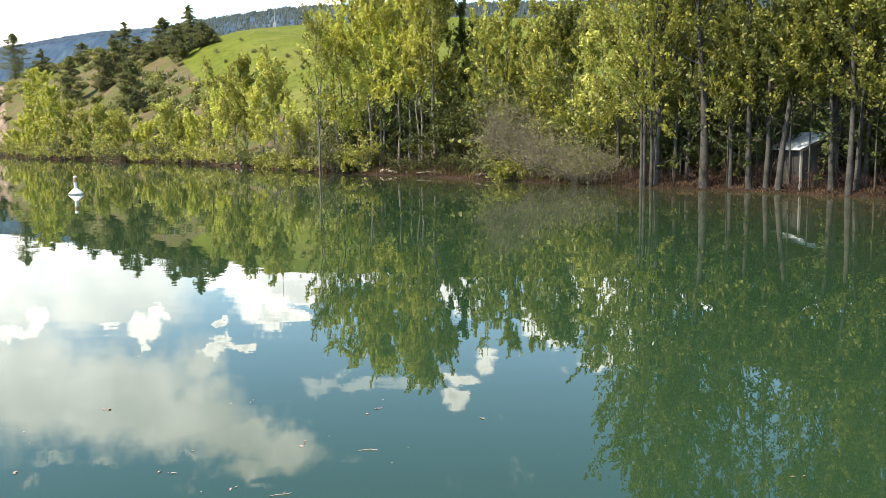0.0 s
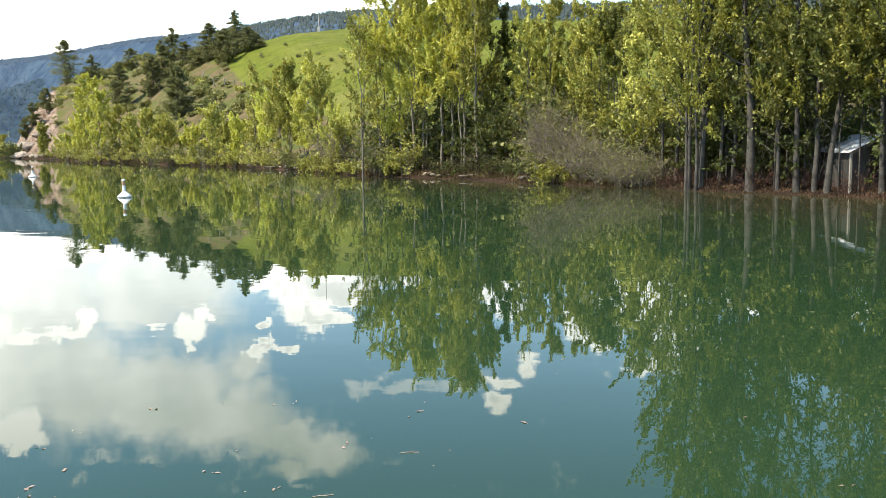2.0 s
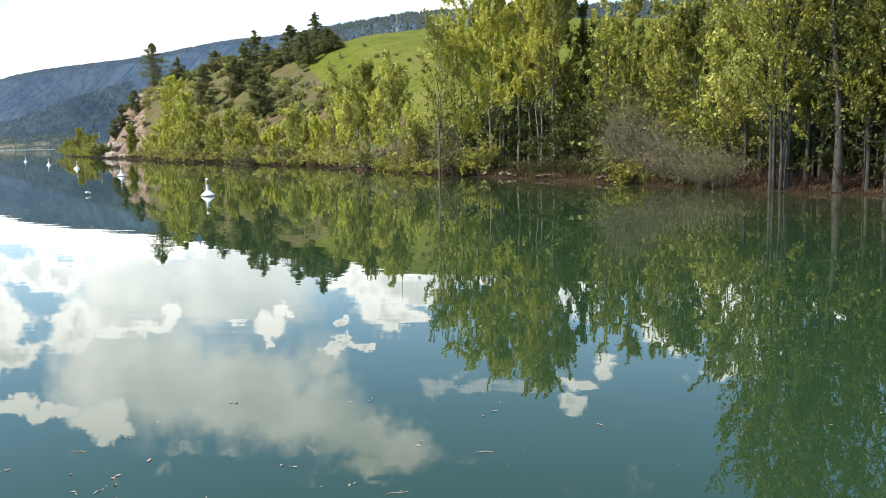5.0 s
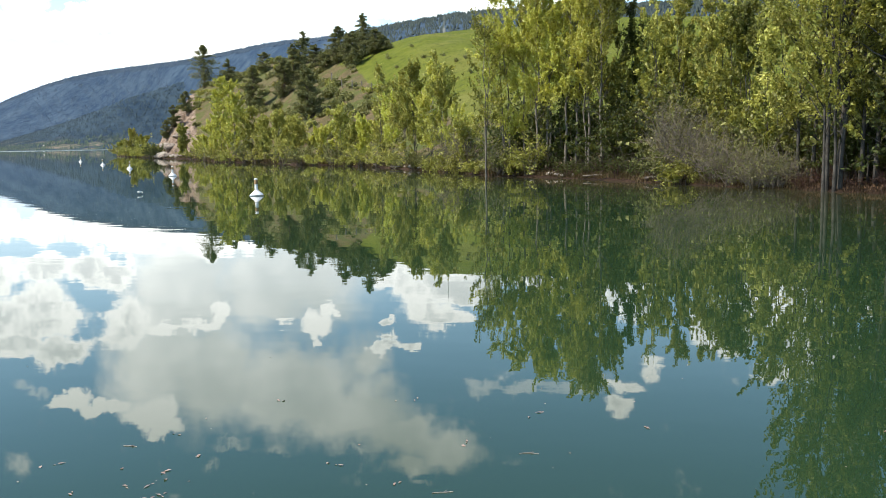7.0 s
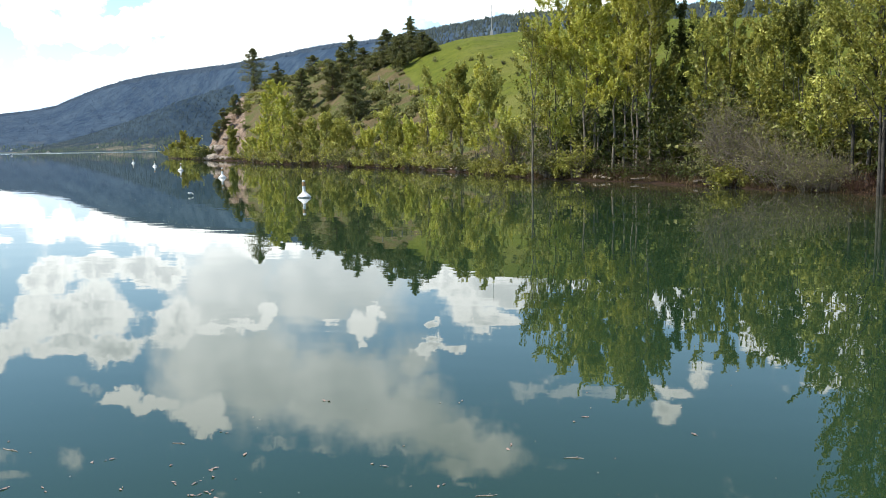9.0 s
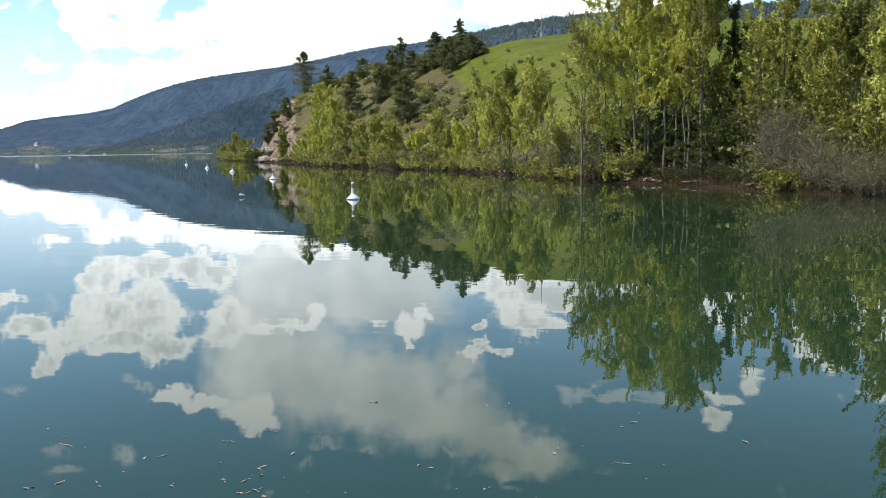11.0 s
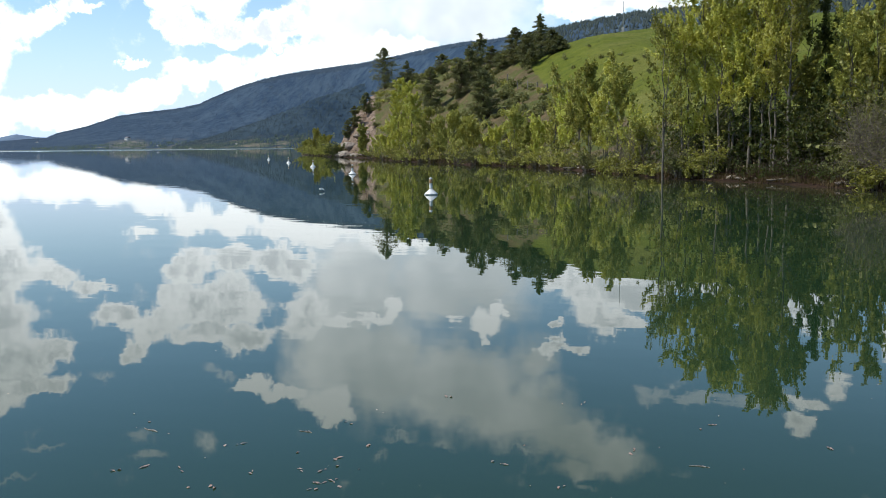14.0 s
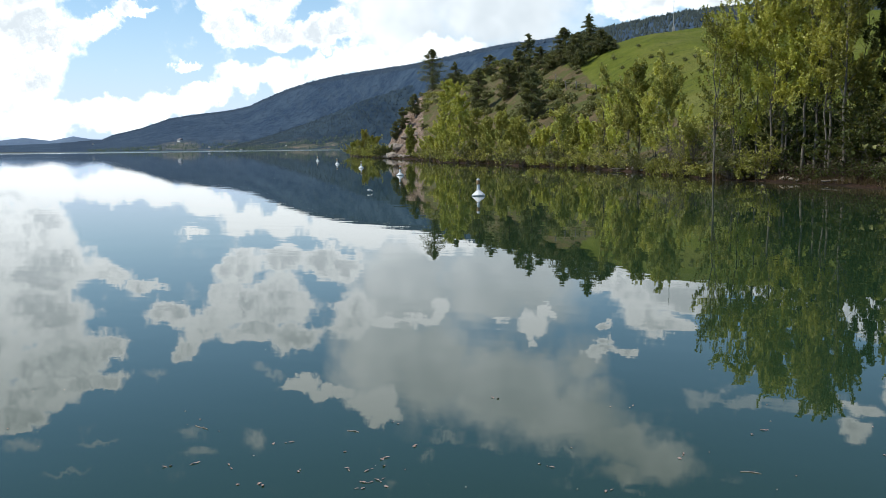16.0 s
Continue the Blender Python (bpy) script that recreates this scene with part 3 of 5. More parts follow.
def conifer_woods(name, height, az0, az1, count, tall, mat, seed, label, u0=0.05, skip=0.0, u1=1.0):
    """Many small pointed trees joined into one far wood."""
    rng = np.random.default_rng(seed)
    A = rng.uniform(az0, az1, count)
    U = rng.uniform(u0, u1, count) ** 0.85
    D, z = height(A, U)
    keep = lumps(A * 30, U * 60, 0.2, 0.4) + rng.normal(0, 0.3, count) < 0.9 - skip * (U < 0.16)
    for a0, u0, wa, wu in CUTS:
        keep &= (np.exp(-((A - a0) / wa) ** 2 - ((U - u0) / wu) ** 2) < 0.4) | (rng.uniform(0, 1, count) < 0.12)
    A, D, z = A[keep], D[keep], z[keep]
    h = tall * rng.uniform(0.5, 1.3, len(A))
    r = h * rng.uniform(0.22, 0.42, len(A))
    a = np.radians(A)
    base = np.stack([-np.sin(a) * D, np.cos(a) * D, z - 1.5], 1)
    turn = rng.uniform(0, 1.6, len(A))
    pts = [base + np.stack([np.cos(turn + k * np.pi / 2) * r, np.sin(turn + k * np.pi / 2) * r, h * 0.12], 1) for k in range(4)]
    pts.append(base + np.stack([r * 0, r * 0, h], 1))
    v = np.stack(pts, 1).reshape(-1, 3)
    b = np.arange(len(A))[:, None] * 5
    f = np.concatenate([b + np.array([[k, (k + 1) % 4, 4]]) for k in range(4)], 0)
    tagged(new(name, np_mesh(name, v, f, mat)), label, "woods", kind="stuff")


# conifer greens with the blue haze of distance put into them
M_FARTREE = leafy("hazy_far_conifer", [(0.038, 0.064, 0.104), (0.050, 0.080, 0.120), (0.070, 0.102, 0.132)], 0.0, 0.9)
M_SPURTREE = leafy("hazy_spur_conifer", [(0.028, 0.048, 0.070), (0.040, 0.064, 0.084), (0.062, 0.088, 0.098)], 0.0, 0.9)
# some haze is in these two leaf colours as well, hence the blue-grey
M_MIDTREE = leafy("hazy_hilltop_conifer", [(0.030, 0.044, 0.048), (0.044, 0.060, 0.060), (0.070, 0.088, 0.078)], 0.0, 0.9)
M_FARLEAF = leafy("hazy_far_broadleaf", [(0.036, 0.058, 0.056), (0.065, 0.092, 0.068), (0.105, 0.130, 0.085)], 0.0, 0.9)
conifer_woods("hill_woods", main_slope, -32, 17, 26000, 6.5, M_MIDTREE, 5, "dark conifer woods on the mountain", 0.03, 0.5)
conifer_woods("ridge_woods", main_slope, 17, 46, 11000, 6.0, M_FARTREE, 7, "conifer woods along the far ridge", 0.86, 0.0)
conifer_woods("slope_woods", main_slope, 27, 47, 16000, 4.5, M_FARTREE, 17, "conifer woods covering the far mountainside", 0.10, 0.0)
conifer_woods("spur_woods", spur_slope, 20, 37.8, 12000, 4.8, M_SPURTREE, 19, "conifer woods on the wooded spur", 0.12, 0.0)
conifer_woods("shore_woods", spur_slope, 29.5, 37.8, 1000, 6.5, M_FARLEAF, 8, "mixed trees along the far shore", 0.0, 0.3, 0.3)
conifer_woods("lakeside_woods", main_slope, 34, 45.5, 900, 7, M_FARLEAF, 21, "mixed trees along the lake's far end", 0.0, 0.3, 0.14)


# ---- trees and bushes ----
def up(az, d):
    return float(land(az, d)[0])


def ground_at(az, d):
    return (*spot(az, d), up(az, d) - 0.05)


def broadleaf(rng, tall, wide, low, stems, leaves, size, lean=(0.0, 0.0), bough=3.2, thick=0.0085, spray=0.5, steep=0.55):
    """Stems with rising boughs and a crown of loose sprays of leaves. Returns (stem soups, crown soup)."""
    trunks, crown = [], Soup()
    tips = []
    for k in range(stems):
        s = Soup()
        h = tall * (1.0 if k == 0 else rng.uniform(0.72, 0.98))
        a = rng.uniform(0, 6.283)
        off = np.array([math.cos(a), math.sin(a), 0]) * (0 if stems == 1 else rng.uniform(0.15, 0.30 + 0.04 * stems))
        tilt = np.array([lean[0] + off[0] * 0.9 + rng.normal(0, 0.25), lean[1] + off[1] * 0.9 + rng.normal(0, 0.25), 0])
        u = np.linspace(0, 1, 10)
        wig = rng.normal(0, 0.012 * h, (10, 3)) * np.array([1, 1, 0]) * (u[:, None] > 0.05)
        path = off + tilt * u[:, None] ** 1.2 * (h / 12) + np.stack([u * 0, u * 0, u * h], 1) + wig * u[:, None]
        path[0, 2] = -0.35
        rad = h * thick * (1 - u * 0.93) * rng.uniform(0.8, 1.2) / (1 + 0.12 * (stems - 1))
        rad[0] *= 1.35
        s.tube(path, rad, 7)
        for _ in range(int(h * bough / (1 + 0.35 * (stems - 1)))):
            w = rng.uniform(low, 0.985)
            o = np.array([np.interp(w, u, path[:, c]) for c in range(3)])
            q = (w - low) / (1 - low)
            reach = wide * (0.35 + 0.65 * math.sin(math.pi * min(1, 0.22 + 0.72 * q)) ** 0.8) * rng.uniform(0.55, 1.15)
            reach = min(reach, max(0.5, (1 - w) * h * 0.9 + 0.5))
            b = rng.uniform(0, 6.283)
            e = steep + rng.normal(0, 0.18)
            d = np.array([math.cos(b) * math.cos(e), math.sin(b) * math.cos(e), math.sin(e)])
            t = np.linspace(0, 1, 5)[:, None]
            droop = np.array([0, 0, 1.0]) * reach * rng.uniform(-0.12, 0.25)
            limb = o + d * reach * t + droop * t * t + rng.normal(0, 0.05 * reach, (5, 3)) * t
            r0 = min(np.interp(w, u, rad) * 0.55, 0.012 * reach + 0.008)
            s.tube(limb, np.linspace(r0, 0.004, 5), 3)
            # twigs that turn upwards, each a plume of leaves
            for _ in range(5):
                f = rng.uniform(0.30, 1.0) ** 0.8
                p = np.array([np.interp(f, t[:, 0], limb[:, c]) for c in range(3)])
                aim = d * np.array([0.75, 0.75, 0.4]) + rng.normal(0, 0.34, 3) + np.array([0, 0, 0.62])
                tips.append((p, p + aim * (0.30 + reach * spray * rng.uniform(0.25, 0.75))))
        # the leader ends in a plume too
        tips.append((path[-2], path[-1] + np.array([0, 0, 0.5])))
        trunks.append(s)
    tips = np.array(tips)
    worth = np.linalg.norm(tips[:, 1] - tips[:, 0], axis=1) * rng.uniform(0.25, 1.6, len(tips))
    pick = rng.choice(len(tips), leaves, p=worth / worth.sum())
    f = rng.uniform(0.05, 1.05, leaves)[:, None]
    puff = (0.030 + 0.36 * size) * (1.15 - 0.75 * f)
    pts = tips[pick, 0] * (1 - f) + tips[pick, 1] * f + rng.normal(0, 1, (leaves, 3)) * puff
    pts[:, 2] = np.maximum(pts[:, 2], 0.15)
    along = tips[pick, 1] - tips[pick, 0]
    crown.leaves(pts, size, rng, 0.56, 0.35, 0.25, along / np.linalg.norm(along, axis=1, keepdims=True), 0.7)
    return trunks, crown


def plant_tree(name, az, d, label, category, group, seed, leaf, bark=None, lift=0.0, turn=0.0, **shape):
    rng = np.random.default_rng(seed)
    trunks, crown = broadleaf(rng, **shape)
    x, y, z = ground_at(az, d)
    ob = thing(name, (x, y, z + lift), label, category, group, turn)
    for s in trunks:
        part("trunk", smooth(s.mesh("trunk", bark or M_BARK)), ob)
    part("crown", crown.mesh("crown", leaf), ob)
    return ob


def again(ob, az, d, scale, turn, lift=0.0):
    x, y, z = ground_at(az, d)
    return copy_thing(ob, pose(x, y, z + lift, 0, 0, turn) @ Matrix.Diagonal((scale[0], scale[0], scale[1], 1)))


# tall poplars on the near bank: turn, distance behind the water's edge, height, width, stems, leaves, lean sideways
NEAR_POPLARS = [
    (-12.8, 0.35, 17.0, 2.5, 6, 9500, 0.2), (-15.97, 0.4, 18.0, 2.6, 1, 6500, 0.1), (-15.0, 1.6, 17.5, 2.4, 1, 5000, 0.0),
    (-18.57, 0.5, 16.5, 2.2, 1, 3000, -0.2), (-19.5, 0.6, 16.0, 2.0, 1, 2500, 0.1), (-20.16, 0.3, 16.5, 2.2, 1, 2800, 1.7),
    (-23.0, 0.6, 16.5, 2.3, 2, 4200, -0.2), (-24.1, 0.3, 17.5, 2.4, 2, 5200, 0.3), (-26.0, 0.5, 17.0, 2.6, 2, 7000, 0.0),
    (-28.2, 0.5, 17.5, 2.6, 2, 6000, 0.0), (-11.3, 2.4, 16.5, 1.7, 2, 5500, 0.2), (-17.5, 0.5, 13.0, 1.6, 1, 2500, 0.2),
    (-24.9, 1.2, 15.0, 2.2, 1, 5000, 0.0), (-14.2, 1.0, 13.0, 1.6, 1, 3000, 0.1), (-27.0, 1.2, 14.0, 2.2, 1, 5000, 0.0),
]
BACK_POPLARS = [
    (-9.8, 53.0, 9.5, 2.2, 1, 4000, 0.0), (-13.6, 54.0, 16.5, 2.8, 2, 6500, 0.0), (-16.6, 53.0, 11.0, 2.4, 2, 4000, 0.2),
    (-19.8, 55.0, 8.6, 2.4, 2, 4500, 0.0), (-22.0, 54.0, 8.6, 2.4, 2, 4500, 0.0), (-25.0, 51.0, 16.0, 2.8, 2, 6500, 0.0), (-28.0, 52.0, 16.0, 2.8, 1, 5000, 0.0),
    (-30.5, 45.0, 17.0, 2.8, 2, 6000, 0.0),
]
# right of -15 every other crown has shade put in by the darker leaf
for k, (az, back, h, w, n, leaves, lean) in enumerate(NEAR_POPLARS):
    plant_tree("poplar_tree", az, float(shore(az)) + back, "tall grey-stemmed poplar in fresh leaf at the water's edge", "tree", "poplars on the near bank",
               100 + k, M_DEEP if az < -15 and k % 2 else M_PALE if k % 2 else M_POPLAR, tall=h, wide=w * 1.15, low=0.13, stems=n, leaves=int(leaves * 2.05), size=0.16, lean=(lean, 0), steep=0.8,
               thick=0.0098 if k in (0, 1) else 0.0075, bough=3.8)
# the back row right of -15 is darkened for shade by its leaf
for k, (az, d, h, w, n, leaves, lean) in enumerate(BACK_POPLARS):
    plant_tree("poplar_tree", az, d, "tall poplar in fresh leaf standing behind the front row", "tree", "poplars on the near bank",
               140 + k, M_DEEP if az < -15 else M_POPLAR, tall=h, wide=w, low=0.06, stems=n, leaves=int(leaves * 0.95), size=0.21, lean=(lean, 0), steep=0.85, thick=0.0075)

YOUNG_POPLARS = [(-17.3, 0.9, 6.6, 1.7, 3600), (-18.0, 1.8, 7.0, 1.9, 4200), (-19.0, 1.0, 6.6, 1.9, 4400), (-19.8, 1.9, 7.0, 2.0, 4600), (-20.8, 0.7, 6.8, 2.2, 5400), (-21.9, 0.6, 7.0, 2.3, 5600),
                 (-23.4, 0.8, 7.0, 2.2, 5200), (-25.4, 0.7, 7.0, 2.0, 4600), (-14.6, 1.6, 7.6, 1.8, 3600)]
for k, (az, back, h, w, leaves) in enumerate(YOUNG_POPLARS):
    plant_tree("poplar_tree", az, float(shore(az)) + back, "young poplar with a leafy crown under the tall ones", "tree", "young poplars on the near bank",
               170 + k, M_DEEP if k % 3 else M_POPLAR, tall=h, wide=w, low=0.40, stems=1, leaves=int(leaves * 1.25), size=0.16, steep=0.6, thick=0.006)

# the golden group further along
GOLD_POPLARS = [
    (7.5, 63.0, 10.8, 1.3, 2, 1300, 0.2), (6.4, 64.5, 12.4, 1.7, 2, 3500, -0.3), (5.3, 64.0, 12.6, 1.7, 1, 3800, 0.0), (4.5, 62.5, 12.8, 1.7, 1, 3800, 0.1),
    (3.6, 63.5, 13.4, 1.8, 2, 4200, 0.0), (2.8, 61.8, 13.0, 1.8, 1, 4000, 0.0), (2.1, 62.0, 13.3, 1.7, 1, 3800, 0.2), (1.3, 60.5, 13.7, 1.8, 2, 4200, 0.0),
    (0.5, 58.6, 12.8, 1.5, 1, 3300, 0.0),
]
for k, (az, d, h, w, n, leaves, lean) in enumerate(GOLD_POPLARS):
    plant_tree("poplar_tree", az, d, "slender poplar with golden green spring leaves", "tree", "golden poplars by the lake",
               200 + k, M_POPLAR if k in (0, 8) else M_GOLD, M_SMOOTHBARK, tall=h, wide=w * 1.45, low=0.27 if az < 4.8 else 0.14, stems=n, leaves=int(leaves * 2.7), size=0.172, lean=(lean, 0), steep=0.95, thick=0.0072)
DARK_TREES = [(-0.5, 62.0, 11.0, 2.2, 1, 5600), (-3.4, 60.0, 11.0, 1.7, 2, 3600), (-4.8, 58.0, 10.2, 1.8, 2, 3600), (-6.6, 55.0, 9.3, 1.9, 2, 3600),
              (-2.0, 61.0, 9.5, 1.8, 2, 2600), (-2.7, 57.5, 9.8, 1.3, 2, 2400), (-4.1, 56.5, 10.4, 1.3, 2, 2600), (-5.8, 54.0, 9.6, 1.3, 2, 2400), (-7.4, 52.5, 9.0, 1.4, 2, 2600), (-9.2, 48.5, 8.5, 1.4, 2, 2400), (-1.3, 62.5, 10.5, 1.6, 1, 3600), (-6.0, 64.0, 10.2, 2.0, 2, 3000), (-8.0, 60.0, 9.8, 2.0, 2, 3000), (2.0, 68.0, 11.0, 2.0, 1, 3600), (4.6, 70.0, 10.5, 2.0, 1, 3400), (-8.3, 52.0, 9.0, 1.9, 2, 3200)]
for k, (az, d, h, w, n, leaves) in enumerate(DARK_TREES):
    plant_tree("poplar_tree", az, d, "leafy young poplar with deeper green crown", "tree", "young poplars by the lake",
               230 + k, M_DARKLEAF if k in (10, 13) else M_DEEP if k > 14 or k == 0 else M_PALE if k % 2 else M_POPLAR, tall=h, wide=w, low=0.06 if k else 0.02, stems=n, leaves=int(leaves * 2.2), size=0.172, steep=0.9, thick=0.006)

# smaller trees along the bay: turn, distance behind the water's edge, height, width, leaves, tone
BAY_TREES = [
    (8.6, 3, 4.0, 1.6, 900, 3), (9.4, 3, 4.6, 1.6, 1300, 1), (10.3, 3, 8.8, 2.0, 2400, 3), (11.2, 2, 8.4, 2.0, 2600, 1), (11.9, 2.5, 9.0, 2.0, 3000, 0), (12.7, 3, 8.2, 2.0, 2400, 3),
    (13.6, 3, 6.4, 1.9, 1700, 1), (14.1, 4, 9.3, 1.6, 1400, 3), (15.0, 2, 4.6, 1.9, 1900, 1), (15.9, 2, 4.0, 1.8, 1500, 0), (16.6, 2, 6.2, 1.5, 1100, 3), (17.1, 2, 4.0, 1.8, 1500, 1),
    (17.9, 2, 3.7, 2.0, 1600, 1), (19.2, 2, 4.6, 1.9, 1800, 3), (19.8, 2, 5.4, 2.0, 2000, 3),
]
COVE_TREES = [
    (20.5, 2, 6.3, 2.7, 2800, 3), (21.4, 2, 5.4, 2.3, 2200, 3), (22.25, 2, 6.7, 2.4, 2600, 3), (23.3, 2, 9.6, 2.2, 3000, 1), (23.95, 2, 12.2, 2.6, 4600, 1), (24.55, 2, 6.0, 1.8, 1700, 1),
    (25.1, 2, 3.6, 2.0, 1200, 1), (26.25, 1, 6.4, 1.3, 2200, 0), (28.7, 4, 4.2, 2.6, 1500, 0), (29.2, 4, 6.4, 2.0, 1900, 3), (29.7, 3, 3.4, 2.6, 1300, 0),
]
TONES = (M_POPLAR, M_GOLD, M_DEEP, M_PALE)
for k, (az, back, h, w, leaves, tone) in enumerate(BAY_TREES + COVE_TREES):
    d = float(shore(az)) + back
    plant_tree("young_tree", az, d, ("small leafy tree, fresh green", "small bushy tree, yellow green", "small leafy tree, deep green", "small cottonwood with silvery green leaves")[tone]
               + " at the lake edge", "tree", "small trees round the bay", 300 + k, TONES[tone], tall=h, wide=w, low=0.08, stems=3,
               leaves=int(leaves * 2.3), size=0.14 + d * 0.0010, thick=0.006, steep=0.95)


def bush(name, az, d, label, seed, leaf, bark, tall, wide, stems, leaves, size, group, steep=0.45):
    rng = np.random.default_rng(seed)
    s, c = Soup(), Soup()
    tips = []
    for _ in range(stems):
        a, e = rng.uniform(0, 6.283), rng.uniform(steep, 1.5)
        ln = tall * rng.uniform(0.6, 1.1)
        d0 = np.array([math.cos(a) * math.cos(e) * wide / tall * 1.3, math.sin(a) * math.cos(e) * wide / tall * 1.3, math.sin(e)])
        t = np.linspace(0, 1, 5)[:, None]
        o = np.array([math.cos(a), math.sin(a), 0]) * wide * 0.3 * rng.uniform(0, 1)
        path = o + d0 * ln * t + np.array([math.cos(a), math.sin(a), -0.6]) * 0.25 * ln * t * t * rng.uniform(0, 1) + rng.normal(0, 0.05 * ln, (5, 3)) * t
        path[0, 2] = -0.2
        s.tube(path, np.linspace(0.012 + 0.004 * tall, 0.005, 5), 3)
        for _ in range(3):
            f = rng.uniform(0.35, 0.95)
            p = np.array([np.interp(f, t[:, 0], path[:, k]) for k in range(3)])
            q = p + (d0 * 0.5 + rng.normal(0, 0.6, 3)) * ln * 0.3
            s.tube(np.stack([p, (p + q) / 2 + rng.normal(0, 0.03, 3), q]), [0.008, 0.006, 0.003], 3)
            tips.append((p, q))
    tips = np.array(tips)
    pick = rng.integers(0, len(tips), leaves)
    f = rng.uniform(0, 1.15, leaves)[:, None]
    pts = tips[pick, 0] * (1 - f) + tips[pick, 1] * f + rng.normal(0, 0.08, (leaves, 3))
    pts[:, 2] = np.maximum(pts[:, 2], 0.08)
    c.leaves(pts, size, rng)
    ob = thing(name, ground_at(az, d), label, "shrub", group)
    part("branchwork", s.mesh("stems", bark), ob)
    part("foliage", c.mesh("foliage", leaf), ob)
    return ob


# grey, barely leafed shrubs: turn, distance behind the edge, height, half width
GREY_SHRUBS = [(-3.5, 1.8, 5.4, 0.6), (-4.1, 1.5, 4.6, 0.9), (-5.2, 1.6, 4.0, 1.2), (-6.2, 1.0, 3.4, 1.2),
               (-7.4, 0.6, 2.6, 1.4), (-8.6, 0.4, 2.3, 1.4), (-9.7, 0.4, 2.1, 1.2), (8.9, 2.0, 4.0, 1.3), (9.7, 2.5, 4.5, 1.2), (7.0, 1.0, 2.2, 0.8)]
for k, (az, back, h, w) in enumerate(GREY_SHRUBS):
    bush("grey_shrub", az, float(shore(az)) + back, "twiggy grey shrub hardly in leaf on the bank", 400 + k, M_GREY if k % 3 else M_SAGE, M_GREYWOOD, h * 0.9, w, 100, 1500, 0.09, "grey shrubs on the bank")
# red-brown brush under the poplars
for k in range(16):
    az = -11.0 - k * 1.05
    bush("red_shrub", az, float(shore(az)) + 0.5 + (k * 7 % 5) * 0.6, "low red-brown brush with bare stems", 430 + k, M_RED, M_REDTWIG, 0.75 + 0.2 * (k % 3), 0.8, 34, 160, 0.08, "red brush under the poplars")
# green bushes low along the water
LOW_BUSHES = [(-4.25, 0.1, 2.0, 0.9, 0), (-3.0, 1.0, 2.2, 0.8, 0), (5.0, 0.6, 2.6, 1.1, 1), (5.8, 0.8, 2.2, 1.0, 1), (6.7, 1.0, 2.4, 1.0, 1), (8.3, 0.6, 1.8, 1.1, 1), (9.4, 0.4, 2.2, 1.2, 1),
              (10.0, 0.3, 2.0, 1.2, 1), (10.9, 1, 2.2, 1.3, 1), (12.2, 1, 2.0, 1.4, 1), (13.3, 1, 2.6, 1.5, 1), (14.4, 1, 2.6, 1.6, 1), (15.4, 1, 2.4, 1.6, 0), (16.3, 1, 2.6, 1.8, 1)]
COVE_BUSHES = [(17.3, 1, 2.6, 1.9, 1), (18.2, 1, 2.4, 2.0, 1), (19.2, 1, 2.8, 2.0, 0), (20.3, 1, 3.0, 2.0, 0), (21.9, 1, 3.0, 2.2, 0), (22.6, 1, 3.4, 2.2, 1), (23.4, 1, 3.4, 2.4, 0),
               (24.2, 1, 3.4, 2.4, 1), (25.0, 1, 3.4, 2.4, 0), (25.7, 1, 3.6, 2.4, 1), (28.3, 1, 2.6, 2.4, 2), (28.9, 2, 2.6, 3.0, 0), (29.4, 2, 2.4, 3.0, 1), (29.9, 2, 2.0, 3.0, 1)]
for k, (az, back, h, w, tone) in enumerate(LOW_BUSHES + COVE_BUSHES):
    d = float(shore(az)) + back * 0.5 - 0.25
    bush("green_bush", az, d, "low leafy bush hanging over the water", 460 + k, (M_POPLAR, M_PALE, M_POPLAR, M_GREY, M_PALE)[(k * 3 + tone) % 5], M_TWIG, h * (0.6 + 0.5 * ((k * 7) % 5) / 4) * (1.6 if az > 28 else 1.0), w, 30, 1500, 0.11 + d * 0.0008, "low bushes along the water")


# dark bushes filling the wood behind the front trees, coloured with the canopy's shade
for k in range(26):
    az = -9.0 - (k % 13) * 1.75
    if k < 13 and -24.6 < az < -20.2:
        continue
    d = float(shore(az)) + (4.2 if k < 13 else 10.0) + (k * 5 % 4) * 0.8
    bush("undergrowth_bush", az, d, "deep green undergrowth bush under the poplars, darkened for shade", 520 + k, M_DARKLEAF if az < -15 else M_DEEP, M_TWIG, 3.4 + (k % 4) * 0.7, 2.2, 30, 2600, 0.20, "undergrowth in the wood")
for k in range(16):
    az = -13.6 - k * 1.0
    if -24.3 < az < -20.4:
        continue
    bush("undergrowth_bush", az, float(shore(az)) + 2.3 + (k % 3) * 0.5, "leafy sapling thicket between the poplar stems, darkened for shade", 540 + k, M_DARKLEAF, M_TWIG, 2.8 + (k * 3 % 5) * 0.55, 1.4, 26, 1900, 0.19, "undergrowth in the wood")
# low bushes; the shade beneath the crowns is part of their colour
for k in range(14):
    az = 5.6 - k * 1.0
    bush("dark_bush", az, float(shore(az)) + 0.7 + (k % 3) * 0.5, "low bush at the foot of the poplars, darkened for shade", 585 + k, M_DARKLEAF, M_REDTWIG, 0.9 + (k * 3 % 4) * 0.25, 0.9, 26, 420, 0.12, "dark bushes under the poplars")
